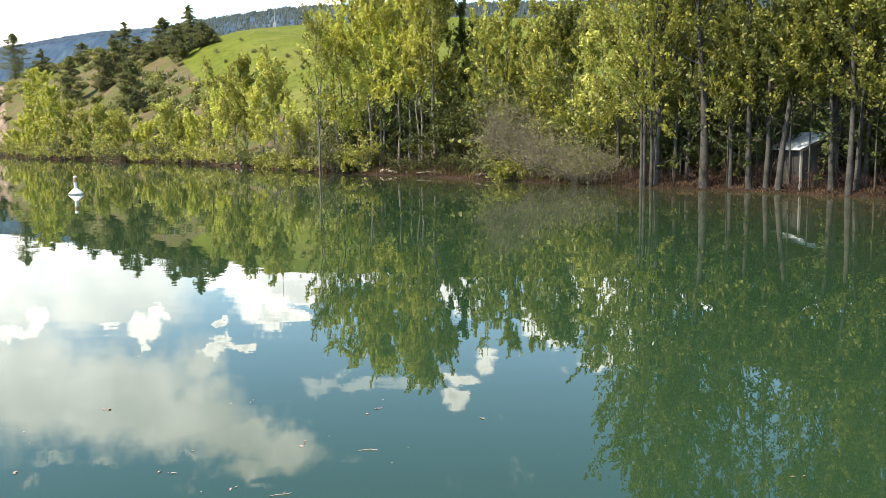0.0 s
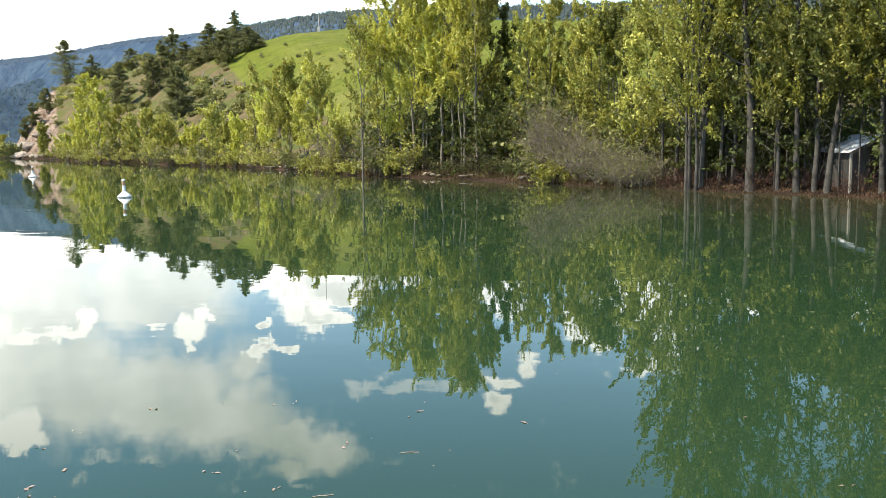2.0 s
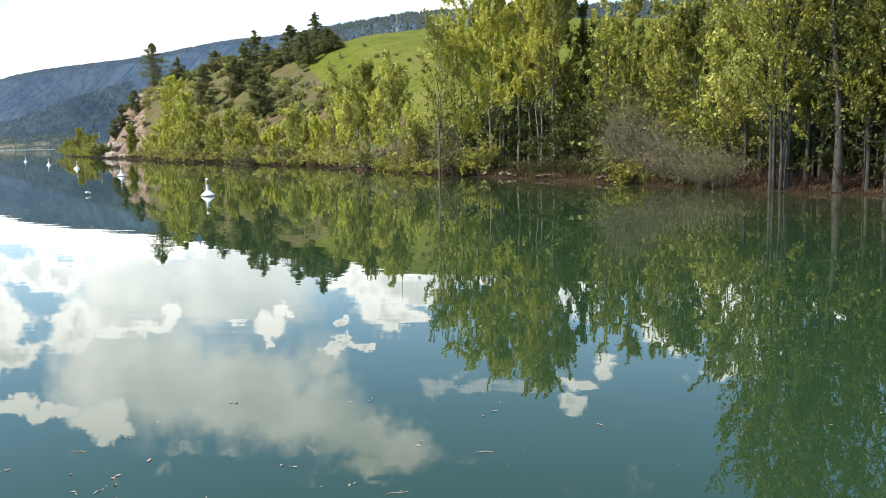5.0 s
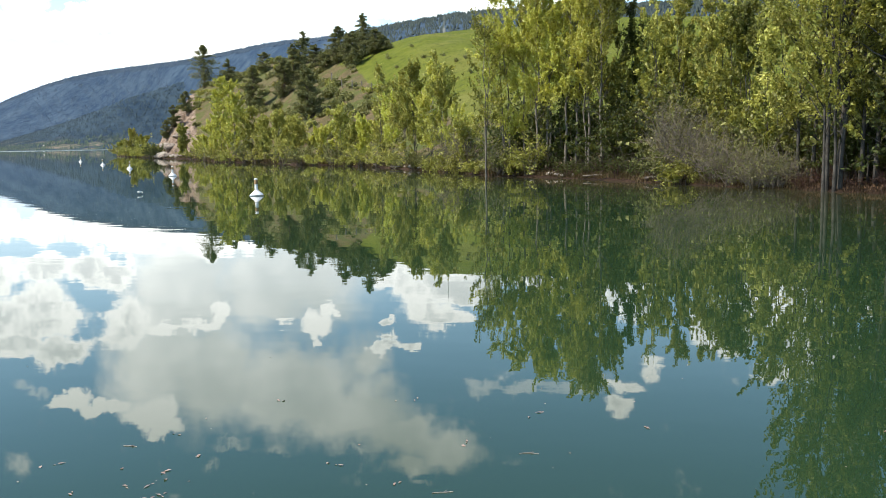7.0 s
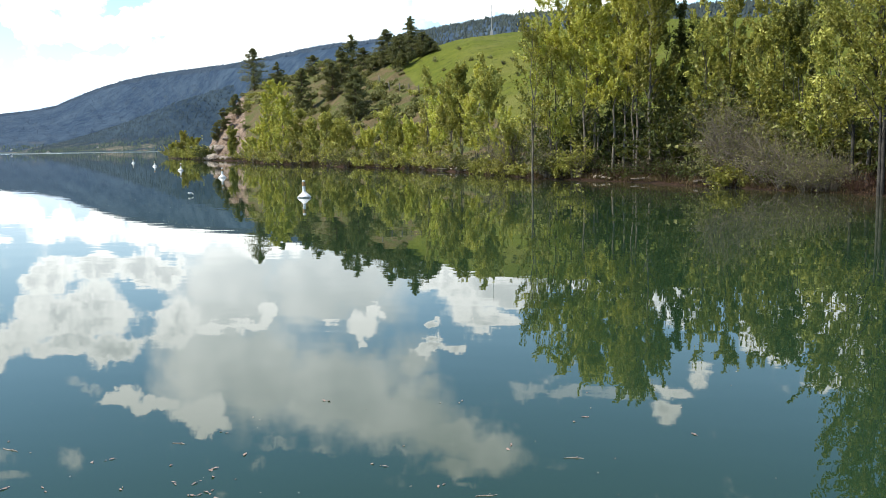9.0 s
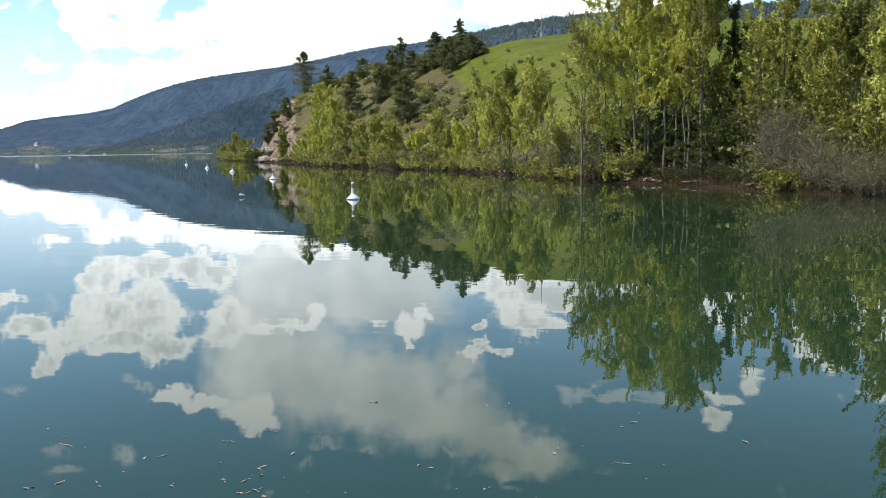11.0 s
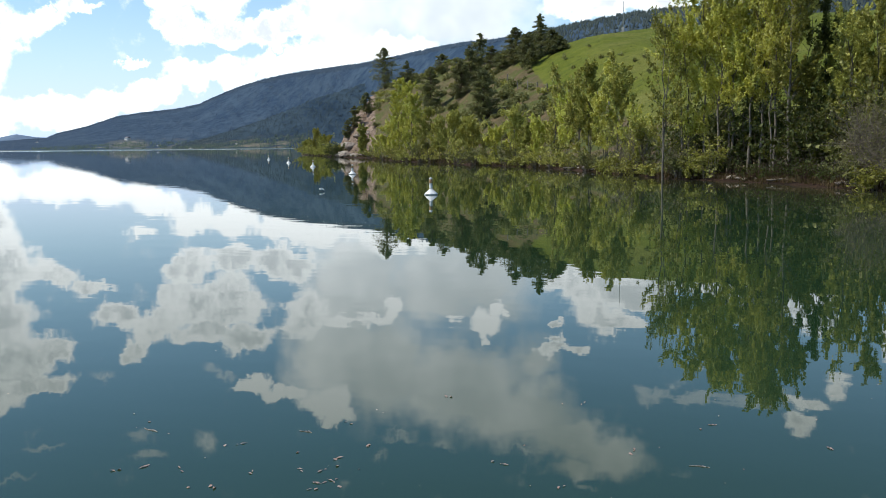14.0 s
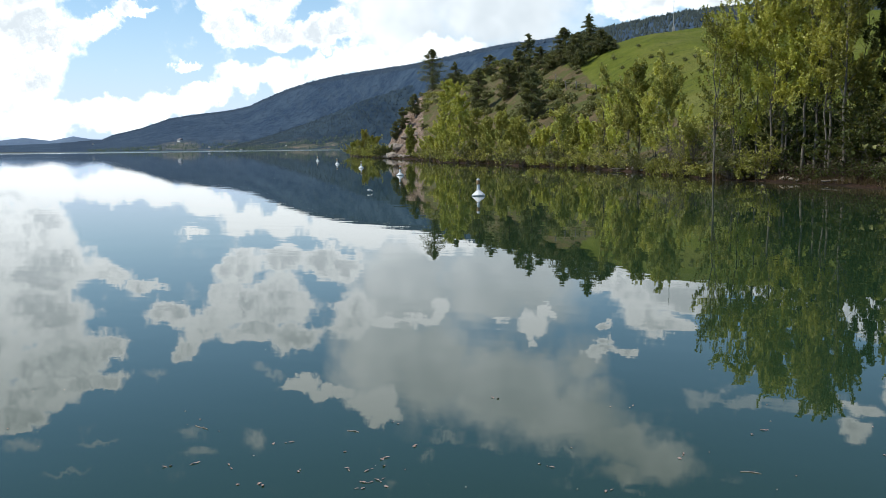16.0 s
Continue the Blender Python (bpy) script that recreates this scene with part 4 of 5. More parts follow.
for k, (az, h) in enumerate([(27.75, 2.6), (27.95, 3.4), (28.15, 3.0), (28.5, 2.4), (29.05, 2.6), (29.55, 2.4)]):
    bush("dark_bush", az, float(shore(az)) + 0.8, "dark rounded bush on the low point", 605 + k, M_DARKLEAF if k < 2 else M_POPLAR, M_TWIG, h, 2.6, 34, 3200, 0.21, "bushes on the point")
# past -3.4 the leaf goes darker to stand in for shade
for k in range(12):
    az = 6.4 - k * 1.25
    bush("undergrowth_bush", az, float(shore(az)) + 5.0 + (k % 3) * 1.6, "deep green undergrowth bush behind the poplar stems, darkened for shade", 560 + k, M_DARKLEAF if az > -3.4 else M_DEEP, M_TWIG, 4.4 + (k % 3) * 0.8, 2.1, 34, 2700, 0.24, "undergrowth in the wood")


def brush_band(name, az0, az1, n, tall, mat, label, seed):
    """Dry grass and dead stalks along the whole water's edge."""
    rng = np.random.default_rng(seed)
    az = rng.uniform(az0, az1, n)
    d = shore(az) + np.abs(rng.normal(0.4, 1.4, n)) - 0.2
    a = np.radians(az)
    z = land(az, d)[0]
    base = np.stack([-np.sin(a) * d, np.cos(a) * d, np.maximum(z, -0.05)], 1)
    h = tall * rng.uniform(0.22, 1.0, n) * np.interp(d, [40, 150], [1.0, 2.0])
    wid = 0.012 + 0.00035 * d
    turn = rng.uniform(0, 6.283, n)
    side = np.stack([np.cos(turn), np.sin(turn), turn * 0], 1) * wid[:, None]
    tip = base + np.stack([rng.normal(0, 0.35, n) * h, rng.normal(0, 0.35, n) * h, h], 1)
    v = np.stack([base - side, base + side, tip], 1).reshape(-1, 3)
    tagged(new(name, np_mesh(name, v, np.arange(3 * n).reshape(-1, 3), mat)), label, "grass", kind="stuff")


brush_band("dry_grass", -11, 29.5, 12000, 0.28, M_DRY, "dry brown grass and dead stalks along the bank", 9)
brush_band("leaf_litter", -32, -10.5, 9000, 0.13, M_LITTER, "dark leaf litter and dead stalks under the poplars", 10)


# ---- pines and scrub on the hill ----
def slope_spot(az, el):
    """Where the hillside reaches a given height angle."""
    d = np.arange(float(shore(az)) + 8, 420, 0.5)
    z = land(np.full(len(d), az), d)[0]
    hit = np.degrees(np.arctan2(z - EYE[2], d)) >= el
    return float(d[np.argmax(hit)]) if hit.any() else float(np.interp(az, CREST_AZ, CREST_D))


def pine(rng, tall, wide, low, tufts=70, per=40, ragged=0.35):
    s, c = Soup(), Soup()
    u = np.linspace(0, 1, 6)
    path = np.stack([rng.normal(0, 0.08, 6) * u, rng.normal(0, 0.08, 6) * u, u * tall], 1)
    path[0, 2] = -0.5
    s.tube(path, tall * 0.018 * (1 - u * 0.92), 6)
    pts = []
    for _ in range(tufts):
        w = rng.uniform(low, 1.0)
        q = (w - low) / (1 - low)
        reach = wide * ((1 - q ** 2.0) ** 0.75 * min(1, 0.5 + q * 2.2) + 0.05) * rng.uniform(1 - ragged * 1.9, 1 + ragged * 0.9)
        a = rng.uniform(0, 6.283)
        tip = np.array([math.cos(a) * reach, math.sin(a) * reach, w * tall + reach * rng.uniform(-0.1, 0.35)])
        s.tube(np.stack([[0, 0, w * tall - 0.1], tip * np.array([0.5, 0.5, 1]), tip]), [0.05, 0.035, 0.012], 3)
        f = rng.uniform(0.35, 1.0, per)[:, None]
        pts.append(np.array([0, 0, w * tall]) * (1 - f) + tip * f + rng.normal(0, (0.085 * wide + 0.04) * (1 - 0.7 * q), (per, 3)) * np.array([1, 1, 0.7]))
    c.leaves(np.concatenate(pts), 0.33, rng, 0.4, 0.2)
    return s, c


def plant_pine(az, d, seed, tall, wide, low, tufts=70, ragged=0.35, label="dark green pine on the scrubby slope"):
    s, c = pine(np.random.default_rng(seed), tall, wide * 1.5, low, int(tufts * 1.3), 58, ragged)
    ob = thing("pine_tree", ground_at(az, d), label, "tree", "pines on the hill")
    part("trunk", smooth(s.mesh("trunk", M_PINEBARK)), ob)
    part("crown", c.mesh("crown", M_NEEDLE), ob)
    return ob


# turn, height angle of the foot and of the tip, half width, bare share, tufts
PINES = [
    (24.85, 3.50, 6.0, 3.1, 0.03, 130), (23.45, 3.54, 5.23, 1.6, 0.05, 70), (22.0, 2.11, 4.88, 1.8, 0.03, 120), (21.3, 4.4, 5.62, 1.7, 0.05, 60), (20.1, 2.95, 5.22, 1.9, 0.03, 110),
    (19.55, 3.66, 6.05, 1.7, 0.03, 90), (18.9, 4.9, 6.88, 1.5, 0.06, 80), (18.7, 1.65, 4.64, 1.9, 0.06, 140), (18.2, 4.8, 6.1, 1.5, 0.04, 50), (16.75, 5.0, 7.13, 1.9, 0.03, 110), (15.9, 4.75, 6.84, 2.0, 0.02, 110),
    (15.2, 5.3, 7.92, 1.6, 0.04, 110), (14.5, 5.5, 7.02, 1.5, 0.03, 70), (26.0, 1.85, 3.1, 1.5, 0.03, 60), (26.75, 1.1, 2.5, 1.2, 0.03, 50), (27.2, 0.4, 1.5, 1.0, 0.02, 50), (14.0, 5.7, 6.6, 1.6, 0.03, 50), (17.6, 4.6, 5.5, 1.5, 0.03, 50),
]
for k, (az, foot, tip, w, low, tufts) in enumerate(PINES):
    d = slope_spot(az, foot)
    h = d * (math.tan(radians(tip)) - math.tan(radians(foot)))
    plant_pine(az, d, 600 + k, h, w * 0.95, low, tufts, 0.5 if k in (0, 1, 6, 11) else 0.3)


def scrub():
    """Sage and low shrubs dotted over the dry slope."""
    kinds = []
    for k in range(4):
        rng = np.random.default_rng(700 + k)
        c = Soup()
        lobes = rng.normal(0, 0.42, (9, 3)) * np.array([1, 1, 0.35]) + np.array([0, 0, 0.45])
        pts = lobes[rng.integers(0, 9, 420)] + rng.normal(0, 0.2, (420, 3)) * np.array([1, 1, 0.8])
        pts[:, 2] = np.maximum(pts[:, 2], 0.0)
        c.leaves(pts, 0.26, rng)
        kinds.append(c.mesh("sage_bush", (M_SAGE, M_GREY, M_POPLAR, M_SAGE)[k]))
    rng = np.random.default_rng(71)
    made = 0
    while made < 290:
        az = rng.uniform(12, 26.5)
        d = float(shore(az)) + rng.uniform(8, 130)
        z, meadow, rock, bank = (float(q) for q in land(az, d))
        if d > float(np.interp(az, CREST_AZ, CREST_D)) + 4 or meadow > 0.3 or (rock > 0.6 and made % 5) or z < 1.5:
            continue
        k = int(rng.integers(0, 4))
        ob = new("sage_bush", kinds[k])
        s = rng.uniform(0.5, 1.7)
        ob.matrix_basis = pose(*spot(az, d), z - 0.15, 0, 0, rng.uniform(0, 360)) @ Matrix.Diagonal((s, s, s * rng.uniform(0.7, 1.2), 1))
        tagged(ob, "grey green sage bush on the dry slope" if k in (0, 3) else "fresh green bush on the dry slope", "shrub", "bushes on the slope")
        made += 1


scrub()


# ---- buoys ----
M_BUOY = plain("white_buoy_plastic", (0.62, 0.62, 0.60), (0.82, 0.82, 0.80), 5.0, 0.45, 0.1)
M_CAP = plain("weathered_orange_band", (0.20, 0.11, 0.045), (0.44, 0.28, 0.13), 9.0, 0.7, 0.2)


def lathe(profile, sides=28):
    """A round body from (radius, height) pairs."""
    bm = bmesh.new()
    rings = []
    for r, z in profile:
        rings.append([bm.verts.new((r * math.cos(2 * math.pi * k / sides), r * math.sin(2 * math.pi * k / sides), z)) for k in range(sides)])
    for a, b in zip(rings, rings[1:]):
        for k in range(sides):
            bm.faces.new((a[k], a[(k + 1) % sides], b[(k + 1) % sides], b[k])).smooth = True
    bm.faces.new(rings[0][::-1])
    bm.faces.new(rings[-1])
    return bm


BUOYS = [(22.04, 44.7), (26.97, 79.0), (29.40, 110.0), (30.88, 139.5), (32.09, 181.0)]
for k, (az, d) in enumerate(BUOYS):
    ob = thing("marker_buoy", (*spot(az, d), 0.0), "white conical marker buoy with a brown top band", "buoy", "row of marker buoys")
    part("float_cone", lathe([(0.10, -0.30), (0.27, -0.10), (0.315, 0.0), (0.325, 0.035), (0.315, 0.065), (0.24, 0.14), (0.13, 0.235), (0.095, 0.27), (0.088, 0.30)]), ob, mat=M_BUOY)
    part("column", lathe([(0.088, 0.30), (0.078, 0.33), (0.075, 0.55), (0.078, 0.56)], 20), ob, mat=M_BUOY)
    part("top_band", lathe([(0.080, 0.56), (0.086, 0.575), (0.086, 0.745), (0.080, 0.76)], 20), ob, "weathered brown band", mat=M_CAP)
    part("cap", lathe([(0.082, 0.76), (0.084, 0.80), (0.07, 0.835), (0.03, 0.85)], 20), ob, mat=M_BUOY)
    part("collar", lathe([(0.335, 0.012), (0.342, 0.025), (0.342, 0.042), (0.335, 0.055)], 28), ob, mat=M_BUOY)
    ob.rotation_euler = (radians((k * 37 % 5) - 2.0), radians((k * 53 % 5) - 2.0), radians(k * 70))


def floating_curl():
    """A curved white strip afloat near the buoys."""
    s = Soup()
    a = np.linspace(0.6, 5.2, 16)
    r = 0.085 + 0.015 * np.sin(a * 2)
    s.tube(np.stack([r * np.cos(a), r * np.sin(a) * 1.4, 0.05 + 0.09 * np.sin(a * 0.5)], 1), 0.042 * np.sin(np.linspace(0.3, 2.85, 16)) + 0.008, 8)
    ob = thing("floating_curl", (*spot(28.87, 49.4), 0.0), "curved white piece of plastic adrift on the water", "debris")
    part("curl", smooth(s.mesh("curl", M_BUOY)), ob)


floating_curl()


# ---- the shed under the poplars ----
def grain_wood(name, dark, light):
    m, n, out = material(name)
    at = objcoord(n)
    own = n.node("ShaderNodeObjectInfo").outputs["Random"]
    long = n.node("ShaderNodeMapping", Vector=at, Scale=(14.0, 14.0, 1.2))
    f = n.math("ADD", n.math("MULTIPLY", n.noise(long, 1.6, 5.0, 0.65), 0.7), n.math("MULTIPLY", own, 0.3))
    principled(n, out, Base_Color=n.mix(n.ramp(f, 0.3, 0.75), dark, light), Roughness=0.9, Normal=bump(n, f, 0.5, 0.01))
    return m


M_PLANK = grain_wood("weathered_plank", (0.020, 0.018, 0.016), (0.072, 0.065, 0.057))
M_POST = grain_wood("grey_post", (0.10, 0.085, 0.07), (0.30, 0.27, 0.23))
M_ROOF = plain("galvanised_roof", (0.50, 0.52, 0.55), (0.88, 0.89, 0.90), 2.2, 0.45, 0.2, 0.01, 6.0, 0.1)


def box(x0, x1, y0, y1, z0, z1, bevel=0.006):
    bm = bmesh.new()
    bmesh.ops.create_cube(bm, size=1.0)
    for v in bm.verts:
        v.co = Vector(((x0 + x1) / 2 + v.co.x * (x1 - x0), (y0 + y1) / 2 + v.co.y * (y1 - y0), (z0 + z1) / 2 + v.co.z * (z1 - z0)))
    if bevel:
        bmesh.ops.bevel(bm, geom=bm.edges[:], offset=bevel, segments=1, affect="EDGES")
    return bm


def build_shed():
    wide, deep, eave, peak = 2.6, 2.5, 1.52, 2.14
    x, y, z = ground_at(-23.05, 40.1)
    ob = thing("garden_shed", (x, y, z), "small weathered plank shed with a pale metal roof under the poplars", "shed", turn=-23.05 + 29)
    n = 13
    for k in range(n):
        a = -wide / 2 + wide * k / n
        if 4 <= k <= 7:
            continue
        mid = abs(a + wide / n / 2)
        part("plank", box(a + 0.004, a + wide / n - 0.004, 0.0, 0.03, -0.1, eave + (peak - eave) * (1 - mid / (wide / 2)) - 0.03, 0.004), ob, mat=M_PLANK)
    top = 1.5
    door = part("door", box(-wide / 2 + wide * 4 / n + 0.01, -wide / 2 + wide * 8 / n - 0.01, 0.012, 0.045, 0.02, top, 0.004), ob, "closed plank door", mat=M_PLANK)
    part("door_handle", box(0.10, 0.13, -0.03, 0.012, 0.85, 0.98, 0.004), door, mat=M_ROOF)
    part("lintel", box(-wide / 2 + wide * 4 / n, -wide / 2 + wide * 8 / n, 0.0, 0.03, top, peak - 0.22, 0.004), ob, mat=M_PLANK)
    for k in range(15):
        b = 0.04 + (deep - 0.08) * k / 15
        for side in (-1, 1):
            part("plank", box(side * (wide / 2) - 0.03 * (side > 0), side * (wide / 2) + 0.03 * (side < 0), b + 0.004, b + 0.19, -0.1, eave - 0.02, 0.004), ob, mat=M_PLANK)
    part("back_wall", box(-wide / 2 + 0.03, wide / 2 - 0.03, deep - 0.05, deep - 0.01, -0.1, eave, 0.004), ob, mat=M_PLANK)
    for side in (-1, 1):
        for b in (-0.04, deep - 0.02):
            part("corner_post", box(side * wide / 2 - 0.045, side * wide / 2 + 0.045, b - 0.045, b + 0.045, -0.25, eave, 0.006), ob, mat=M_POST)
        bm = bmesh.new()
        rows = 33
        over, run = 0.22, wide / 2 + 0.2
        drop = (peak - eave) / (wide / 2) * run
        for s in range(rows + 1):
            yy = -over + (deep + 2 * over) * s / rows
            wave = 0.012 * (s % 2)
            for t in range(4):
                f = t / 3
                bm.verts.new((side * run * f, yy, peak + 0.04 - drop * f + wave))
        bm.verts.ensure_lookup_table()
        for s in range(rows):
            for t in range(3):
                q = [bm.verts[s * 4 + t], bm.verts[s * 4 + t + 1], bm.verts[(s + 1) * 4 + t + 1], bm.verts[(s + 1) * 4 + t]]
                bm.faces.new(q if side > 0 else q[::-1])
        bmesh.ops.solidify(bm, geom=bm.faces[:], thickness=0.015)
        part("roof_sheet", bm, ob, "pale corrugated metal sheet", mat=M_ROOF)
        edge = box(-0.02, run, -over - 0.02, -over + 0.015, -0.10, 0.02, 0.004)
        bmesh.ops.transform(edge, matrix=Matrix.Translation((0, 0, peak + 0.02)) @ Matrix.Rotation((math.atan2(drop, run)) * side, 4, "Y") @ Matrix.Diagonal((side, 1, 1, 1)), verts=edge.verts[:])
        bmesh.ops.recalc_face_normals(edge, faces=edge.faces[:])
        part("barge_board", edge, ob, mat=M_PLANK)


build_shed()


# ---- pole, fence and bushes on the meadow ----
M_PAINTED = plain("pale_painted_pole", (0.26, 0.26, 0.25), (0.42, 0.41, 0.40), 2.0, 0.6, 0.1)


def utility_pole():
    x, y, z = ground_at(10.2, 197)
    ob = thing("utility_pole", (x, y, z), "pale slender pole standing on the crest of the meadow", "pole")
    part("shaft", lathe([(0.085, -0.6), (0.08, 0.0), (0.065, 3.0), (0.05, 6.6), (0.03, 6.65)], 12), ob, mat=M_PAINTED)
    part("meter_box", box(-0.28, 0.28, -0.22, -0.1, 0.3, 1.3, 0.02), ob, mat=M_PAINTED)


utility_pole()


def fence():
    """A run of old posts with two wires at the meadow's edge."""
    spots = []
    for k in range(11):
        az = 17.2 - k * 0.62
        el = float(np.interp(az, [9, 12, 14.5, 15.6, 16.6, 17.2], [1.9, 2.65, 3.1, 3.4, 3.45, 3.9]))
        d = slope_spot(az, el)
        spots.append((*spot(az, d), up(az, d)))
    ob = thing("wire_fence", spots[0], "old wooden post and wire fence at the meadow's lower edge", "fence")
    o = Vector(spots[0])
    rng = random.Random(4)
    for p in spots:
        q = Vector(p) - o
        bm = lathe([(0.11, -0.4), (0.10, 0.0), (0.095, 1.35), (0.07, 1.42)], 8)
        bmesh.ops.transform(bm, matrix=Matrix.Translation(q) @ Matrix.Rotation(rng.uniform(-0.14, 0.14), 4, "Y"), verts=bm.verts[:])
        part("post", bm, ob, mat=M_POST)
    for h in (0.6, 1.15):
        s = Soup()
        s.tube(np.array([Vector(p) - o + Vector((0, 0, h)) for p in spots]), [0.012] * len(spots), 4)
        part("wire", s.mesh("wire", M_POST), ob)


fence()

MEADOW_BUSHES = [(8.9, 5.15, 0.9), (9.5, 4.9, 0.7), (10.3, 5.3, 0.6), (11.5, 5.2, 0.6), (13.7, 5.15, 1.1), (13.2, 4.6, 0.7), (12.2, 5.9, 0.5), (8.6, 4.2, 0.8)]
for k, (az, el, s) in enumerate(MEADOW_BUSHES):
    d = slope_spot(az, el)
    bush("meadow_bush", az, d, "small dark bush standing alone in the meadow", 800 + k, M_DEEP if k % 2 else M_SAGE, M_TWIG, 0.75 * s + 0.2, 0.32 * s + 0.1, 12, 180, 0.16, "lone bushes in the meadow")


# ---- stones, boulders and driftwood on the bank ----
M_STONE = plain("shore_stone", (0.08, 0.062, 0.05), (0.30, 0.24, 0.19), 1.6, 0.9, 0.7, 0.05)
M_PALESTONE = plain("pale_stone", (0.22, 0.18, 0.14), (0.44, 0.38, 0.31), 1.6, 0.9, 0.6, 0.05)


def stone_mesh(seed, mat, lumpy=0.3):
    bm = bmesh.new()
    bmesh.ops.create_icosphere(bm, subdivisions=3, radius=1.0)
    off = Vector((seed * 7.3, seed * 3.1, 0))
    for v in bm.verts:
        n1 = noise.noise(v.co * 1.1 + off)
        n2 = noise.noise(v.co * 3.2 + off)
        v.co *= 1 + lumpy * n1 + 0.12 * n2
        v.co.z *= 0.62
    me = bpy.data.meshes.new("stone")
    bm.to_mesh(me)
    bm.free()
    me.materials.append(mat)
    return me


STONES = [stone_mesh(k + 1, M_STONE if k % 3 else M_PALESTONE) for k in range(5)]
rng = random.Random(12)


def lay_stone(name, az, d, s, label, group, k):
    ob = new(name, STONES[k % 5])
    ob.matrix_basis = pose(*spot(az, d), up(az, d) + 0.12 * s, 0, 0, rng.uniform(0, 360)) @ Matrix.Diagonal((s * rng.uniform(0.8, 1.5), s, s * rng.uniform(0.7, 1.0), 1))
    return tagged(ob, label, "stone", group)


for k in range(46):
    az = rng.choice([rng.uniform(-9, 6), rng.uniform(0, 28)])
    lay_stone("shore_stone", az, float(shore(az)) + rng.uniform(0.1, 1.4), rng.uniform(0.08, 0.2) * (1 if az < 12 else 1.3), "brown stone at the water's edge", "stones along the bank", k)
for k, (az, s) in enumerate([(3.7, 0.22), (3.3, 0.19), (2.9, 0.2), (12.35, 0.36)]):
    lay_stone("pale_stone", az, float(shore(az)) + 0.35, s, "pale stone lying at the water's edge", "pale stones on the bank", 0)
for k, (az, back, s) in enumerate([(27.5, 1, 1.7), (27.2, 2, 2.2), (26.9, 2, 1.5), (27.8, 3, 1.4), (28.0, 2, 1.1), (26.6, 1.5, 1.6), (26.3, 3, 2.0), (27.4, 6, 2.6), (27.0, 9, 2.8), (26.7, 14, 3.0), (26.4, 22, 3.0), (26.0, 30, 3.0), (27.3, 14, 2.2)]):
    lay_stone("cliff_boulder", az, float(shore(az)) + back, s * 0.5, "reddish grey boulder at the foot of the cliff", "boulders at the cliff", k + 1)
lay_stone("pale_stone", 27.75, float(shore(27.75)) + 0.6, 0.9, "pale boulder on the point", "pale stones on the bank", 0)

# driftwood: turn, back, length, heading
for k, (az, back, ln, head) in enumerate([(0.9, 0.3, 1.6, 5), (13.0, 0.4, 2.4, 12)]):
    s = Soup()
    r = np.random.default_rng(900 + k)
    t = np.linspace(-0.5, 0.5, 7)
    s.tube(np.stack([t * ln, r.normal(0, 0.04, 7), 0.03 + np.abs(r.normal(0, 0.03, 7))], 1), (0.06 - 0.05 * np.abs(t)) * (0.8 + 0.3 * ln / 2), 7)
    s.tube(np.array([[0.1 * ln, 0, 0.03], [0.2 * ln, 0.1, 0.2], [0.28 * ln, 0.16, 0.36]]), [0.03, 0.02, 0.008], 5)
    d = float(shore(az)) + back
    ob = thing("driftwood_log", (*spot(az, d), max(up(az, d), 0.0)), "bleached driftwood lying on the bank", "driftwood", "driftwood on the bank", az + head)
    part("log", smooth(s.mesh("log", M_TWIG)), ob)


# ---- things afloat near the camera ----
M_BITS = leafy("floating_bract", [(0.25, 0.14, 0.12), (0.40, 0.26, 0.23), (0.66, 0.57, 0.53)], 0.1, 0.6)
M_WETTWIG = plain("wet_twig", (0.22, 0.14, 0.11), (0.55, 0.46, 0.40), 20.0, 0.5, 0.2)
FLECKS = [(-5.26, 6.31), (-4.53, 5.39), (-4.28, 5.44), (-4.18, 6.03), (-3.70, 5.55), (-4.69, 5.24), (-3.61, 6.04), (-3.16, 5.53), (-3.09, 5.55), (-3.01, 5.57), (-3.12, 5.41), (-3.81, 5.20), (-3.96, 5.13), (-3.16, 6.37), (-3.55, 6.86), (-3.22, 5.81), (-3.39, 5.70), (-3.25, 6.02)]
MORE_FLECKS = [(-0.69, 7.72), (-0.59, 7.87), (-1.79, 8.18), (-2.04, 6.34), (-1.47, 6.04), (-3.05, 7.94), (2.21, 7.70), (0.31, 7.57), (2.44, 6.14), (-1.12, 6.96)]
TWIGS = [(-5.09, 6.12, 0.18), (-3.81, 6.53, 0.12), (-0.61, 6.79, 0.15), (-1.13, 5.92, 0.15)]


def fleck_mesh(seed):
    s = Soup()
    r = np.random.default_rng(seed)
    n = 2 + seed % 2
    p = r.normal(0, 0.016, (n, 3)) * np.array([1.6, 1, 0]) + np.array([0, 0, 0.002])
    s.leaves(p, 0.044, r, 0.5, 6.0)
    return s.mesh("leaf_fleck", M_BITS)


FLECK_MESHES = [fleck_mesh(k) for k in range(6)]
for k, (x, y) in enumerate(FLECKS + MORE_FLECKS):
    ob = new("leaf_fleck", FLECK_MESHES[k % 6])
    ob.matrix_basis = pose(x, y, 0.002, 0, 0, k * 77) @ Matrix.Diagonal((1.1 + 0.5 * ((k * 13) % 7) / 7, 0.7, 0.7, 1))
    tagged(ob, "curled brown bud scale floating on the lake", "leaf litter", "litter afloat")
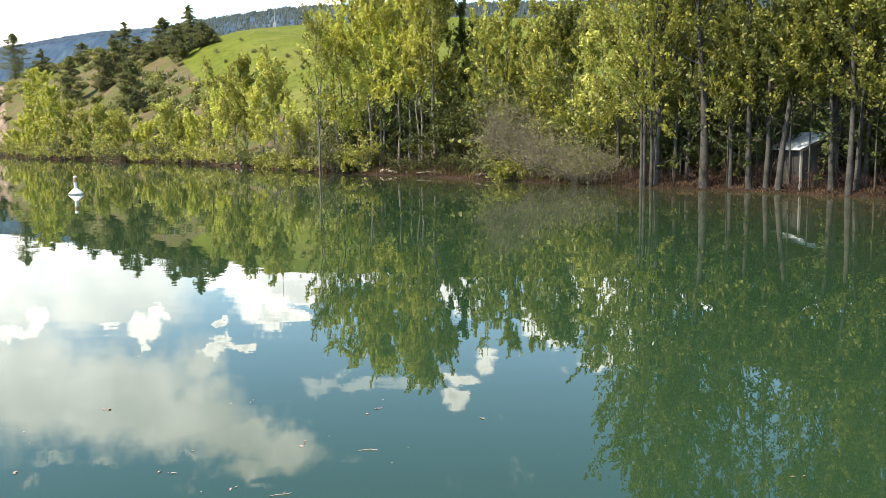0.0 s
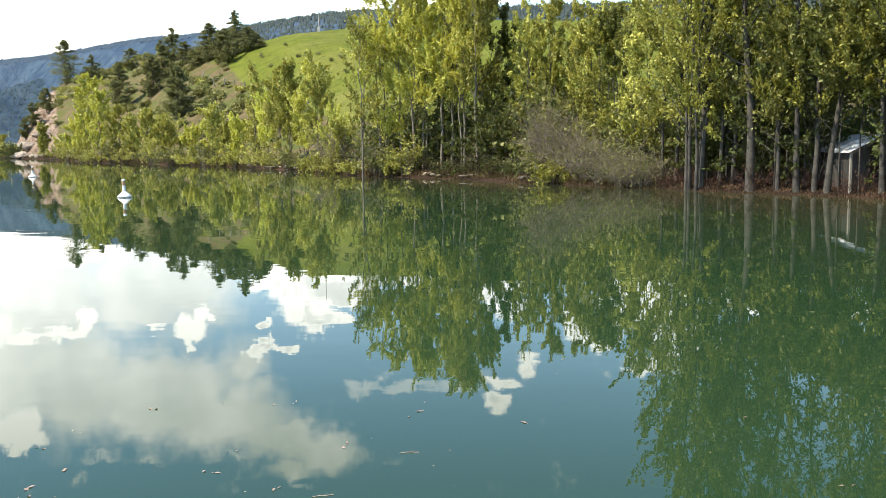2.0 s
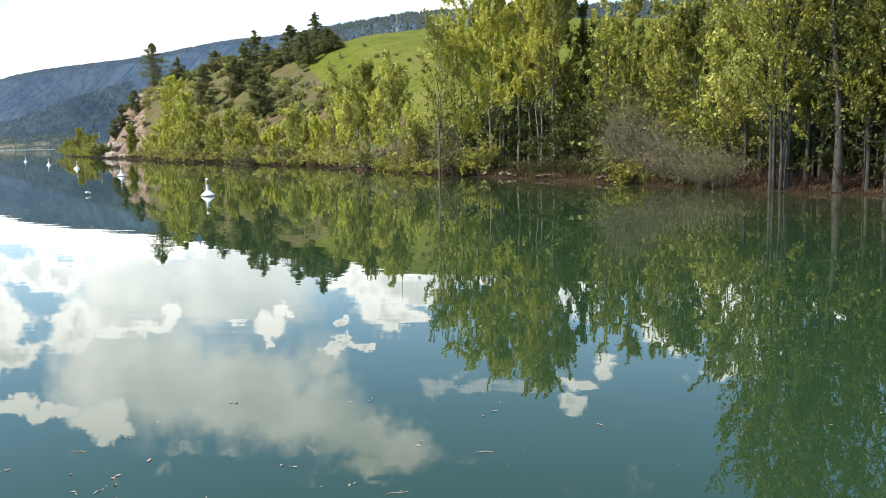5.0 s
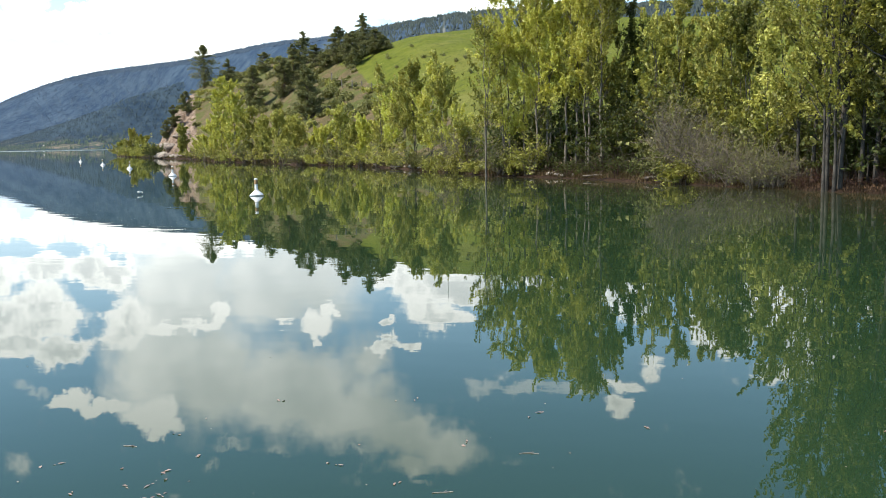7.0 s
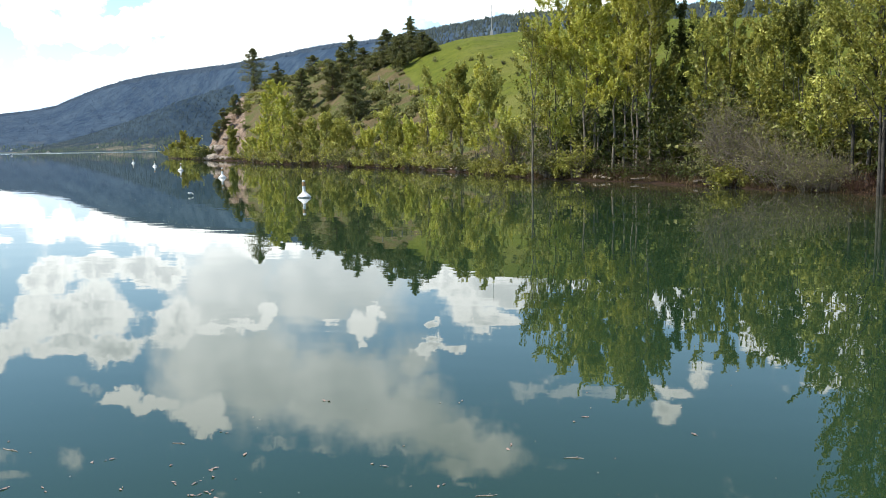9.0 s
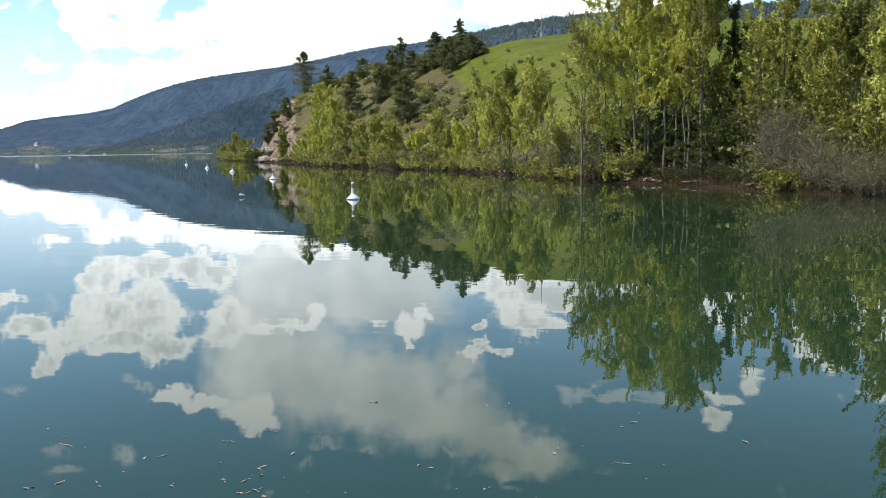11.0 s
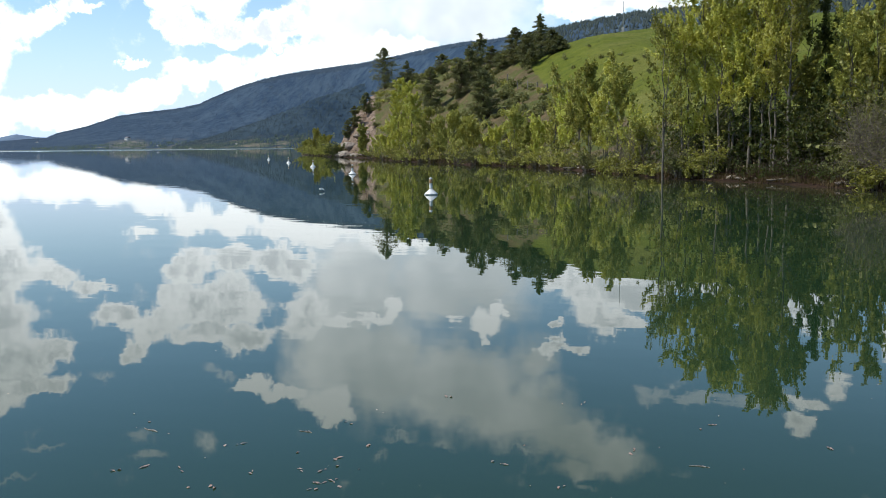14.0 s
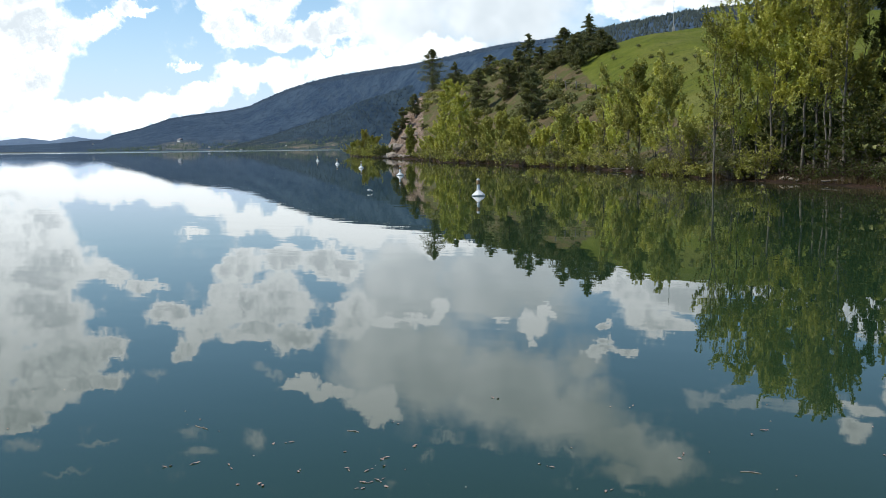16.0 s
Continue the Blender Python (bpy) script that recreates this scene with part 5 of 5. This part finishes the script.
for k, (x, y, ln) in enumerate(TWIGS):
    s = Soup()
    t = np.linspace(-0.5, 0.5, 6)
    s.tube(np.stack([t * ln, 0.06 * ln * np.sin(t * 5 + k), 0.001 + 0.002 * np.abs(t)], 1), 0.004 - 0.003 * np.abs(t), 5)
    s.tube(np.array([[0.1 * ln, 0, 0.005], [0.22 * ln, 0.06 * ln, 0.012]]), [0.003, 0.0015], 4)
    ob = thing("floating_twig", (x, y, 0.001), "thin wet twig floating on the lake", "twig", "litter afloat", 15 * k - 20)
    part("twig_stem", smooth(s.mesh("twig_stem", M_WETTWIG)), ob)


def specks():
    r = np.random.default_rng(33)
    n = 170
    az, d = r.uniform(-30, 55, n), r.uniform(2.45, 4.6, n) ** 2
    a = np.radians(az)
    s = Soup()
    s.leaves(np.stack([-np.sin(a) * d, np.cos(a) * d, d * 0 + 0.0015], 1), 0.018, r, 0.6, 40.0)
    tagged(new("floating_specks", s.mesh("floating_specks", M_BITS)), "tiny plant specks scattered over the water", "leaf litter", kind="stuff")


specks()


# ---- houses on the far shore ----
M_WALLPAINT = plain("pale_house_wall", (0.60, 0.58, 0.54), (0.80, 0.78, 0.74), 0.3, 0.8, 0.1)
M_HOUSEROOF = plain("grey_house_roof", (0.16, 0.15, 0.15), (0.30, 0.28, 0.27), 0.4, 0.8, 0.1)
M_PANE = plain("dark_pane", (0.02, 0.025, 0.03), (0.05, 0.06, 0.07), 1.0, 0.1, 0.0)


def far_house(az, el, height, wide, turn):
    """A house on a far slope, where the slope reaches a height angle."""
    u = np.linspace(0.0, 0.6, 300)
    d, z = height(np.full(300, az), u)
    k = int(np.argmax(np.degrees(np.arctan2(z - EYE[2], d)) >= el))
    ob = thing("lakeside_house", (*spot(az, float(d[k])), float(z[k])), "pale house on the far lake shore", "house", "houses across the lake", turn)
    h, deep = wide * 0.34, wide * 0.7
    part("wall", box(-wide / 2, wide / 2, -deep / 2, deep / 2, -1.5, h, 0.05), ob, mat=M_WALLPAINT)
    bm = bmesh.new()
    v = [bm.verts.new(c) for c in [(-wide * 0.55, -deep * 0.58, h), (wide * 0.55, -deep * 0.58, h), (wide * 0.55, deep * 0.58, h), (-wide * 0.55, deep * 0.58, h),
                                   (-wide * 0.55, 0, h + deep * 0.38), (wide * 0.55, 0, h + deep * 0.38)]]
    for q in ((0, 1, 5, 4), (2, 3, 4, 5), (0, 4, 3), (1, 2, 5), (3, 2, 1, 0)):
        bm.faces.new([v[i] for i in q])
    part("roof", bm, ob, mat=M_ROOF if wide > 20 else M_HOUSEROOF)
    for k in (-1, 0, 1):
        part("window", box(k * wide * 0.3 - wide * 0.06, k * wide * 0.3 + wide * 0.06, -deep / 2 - 0.1, -deep / 2 + 0.1, h * 0.35, h * 0.75, 0.02), ob, mat=M_PANE)


for az, el, height, wide, turn in [(40.3, 0.50, main_slope, 19, -19), (45.2, 0.36, main_slope, 9, -15), (36.7, 0.50, spur_slope, 9, -22), (34.0, 0.18, spur_slope, 6, -20),
                                   (38.6, 0.12, main_slope, 7, -16), (43.0, 0.15, main_slope, 7, -21)]:
    far_house(az, el, height, wide, turn)
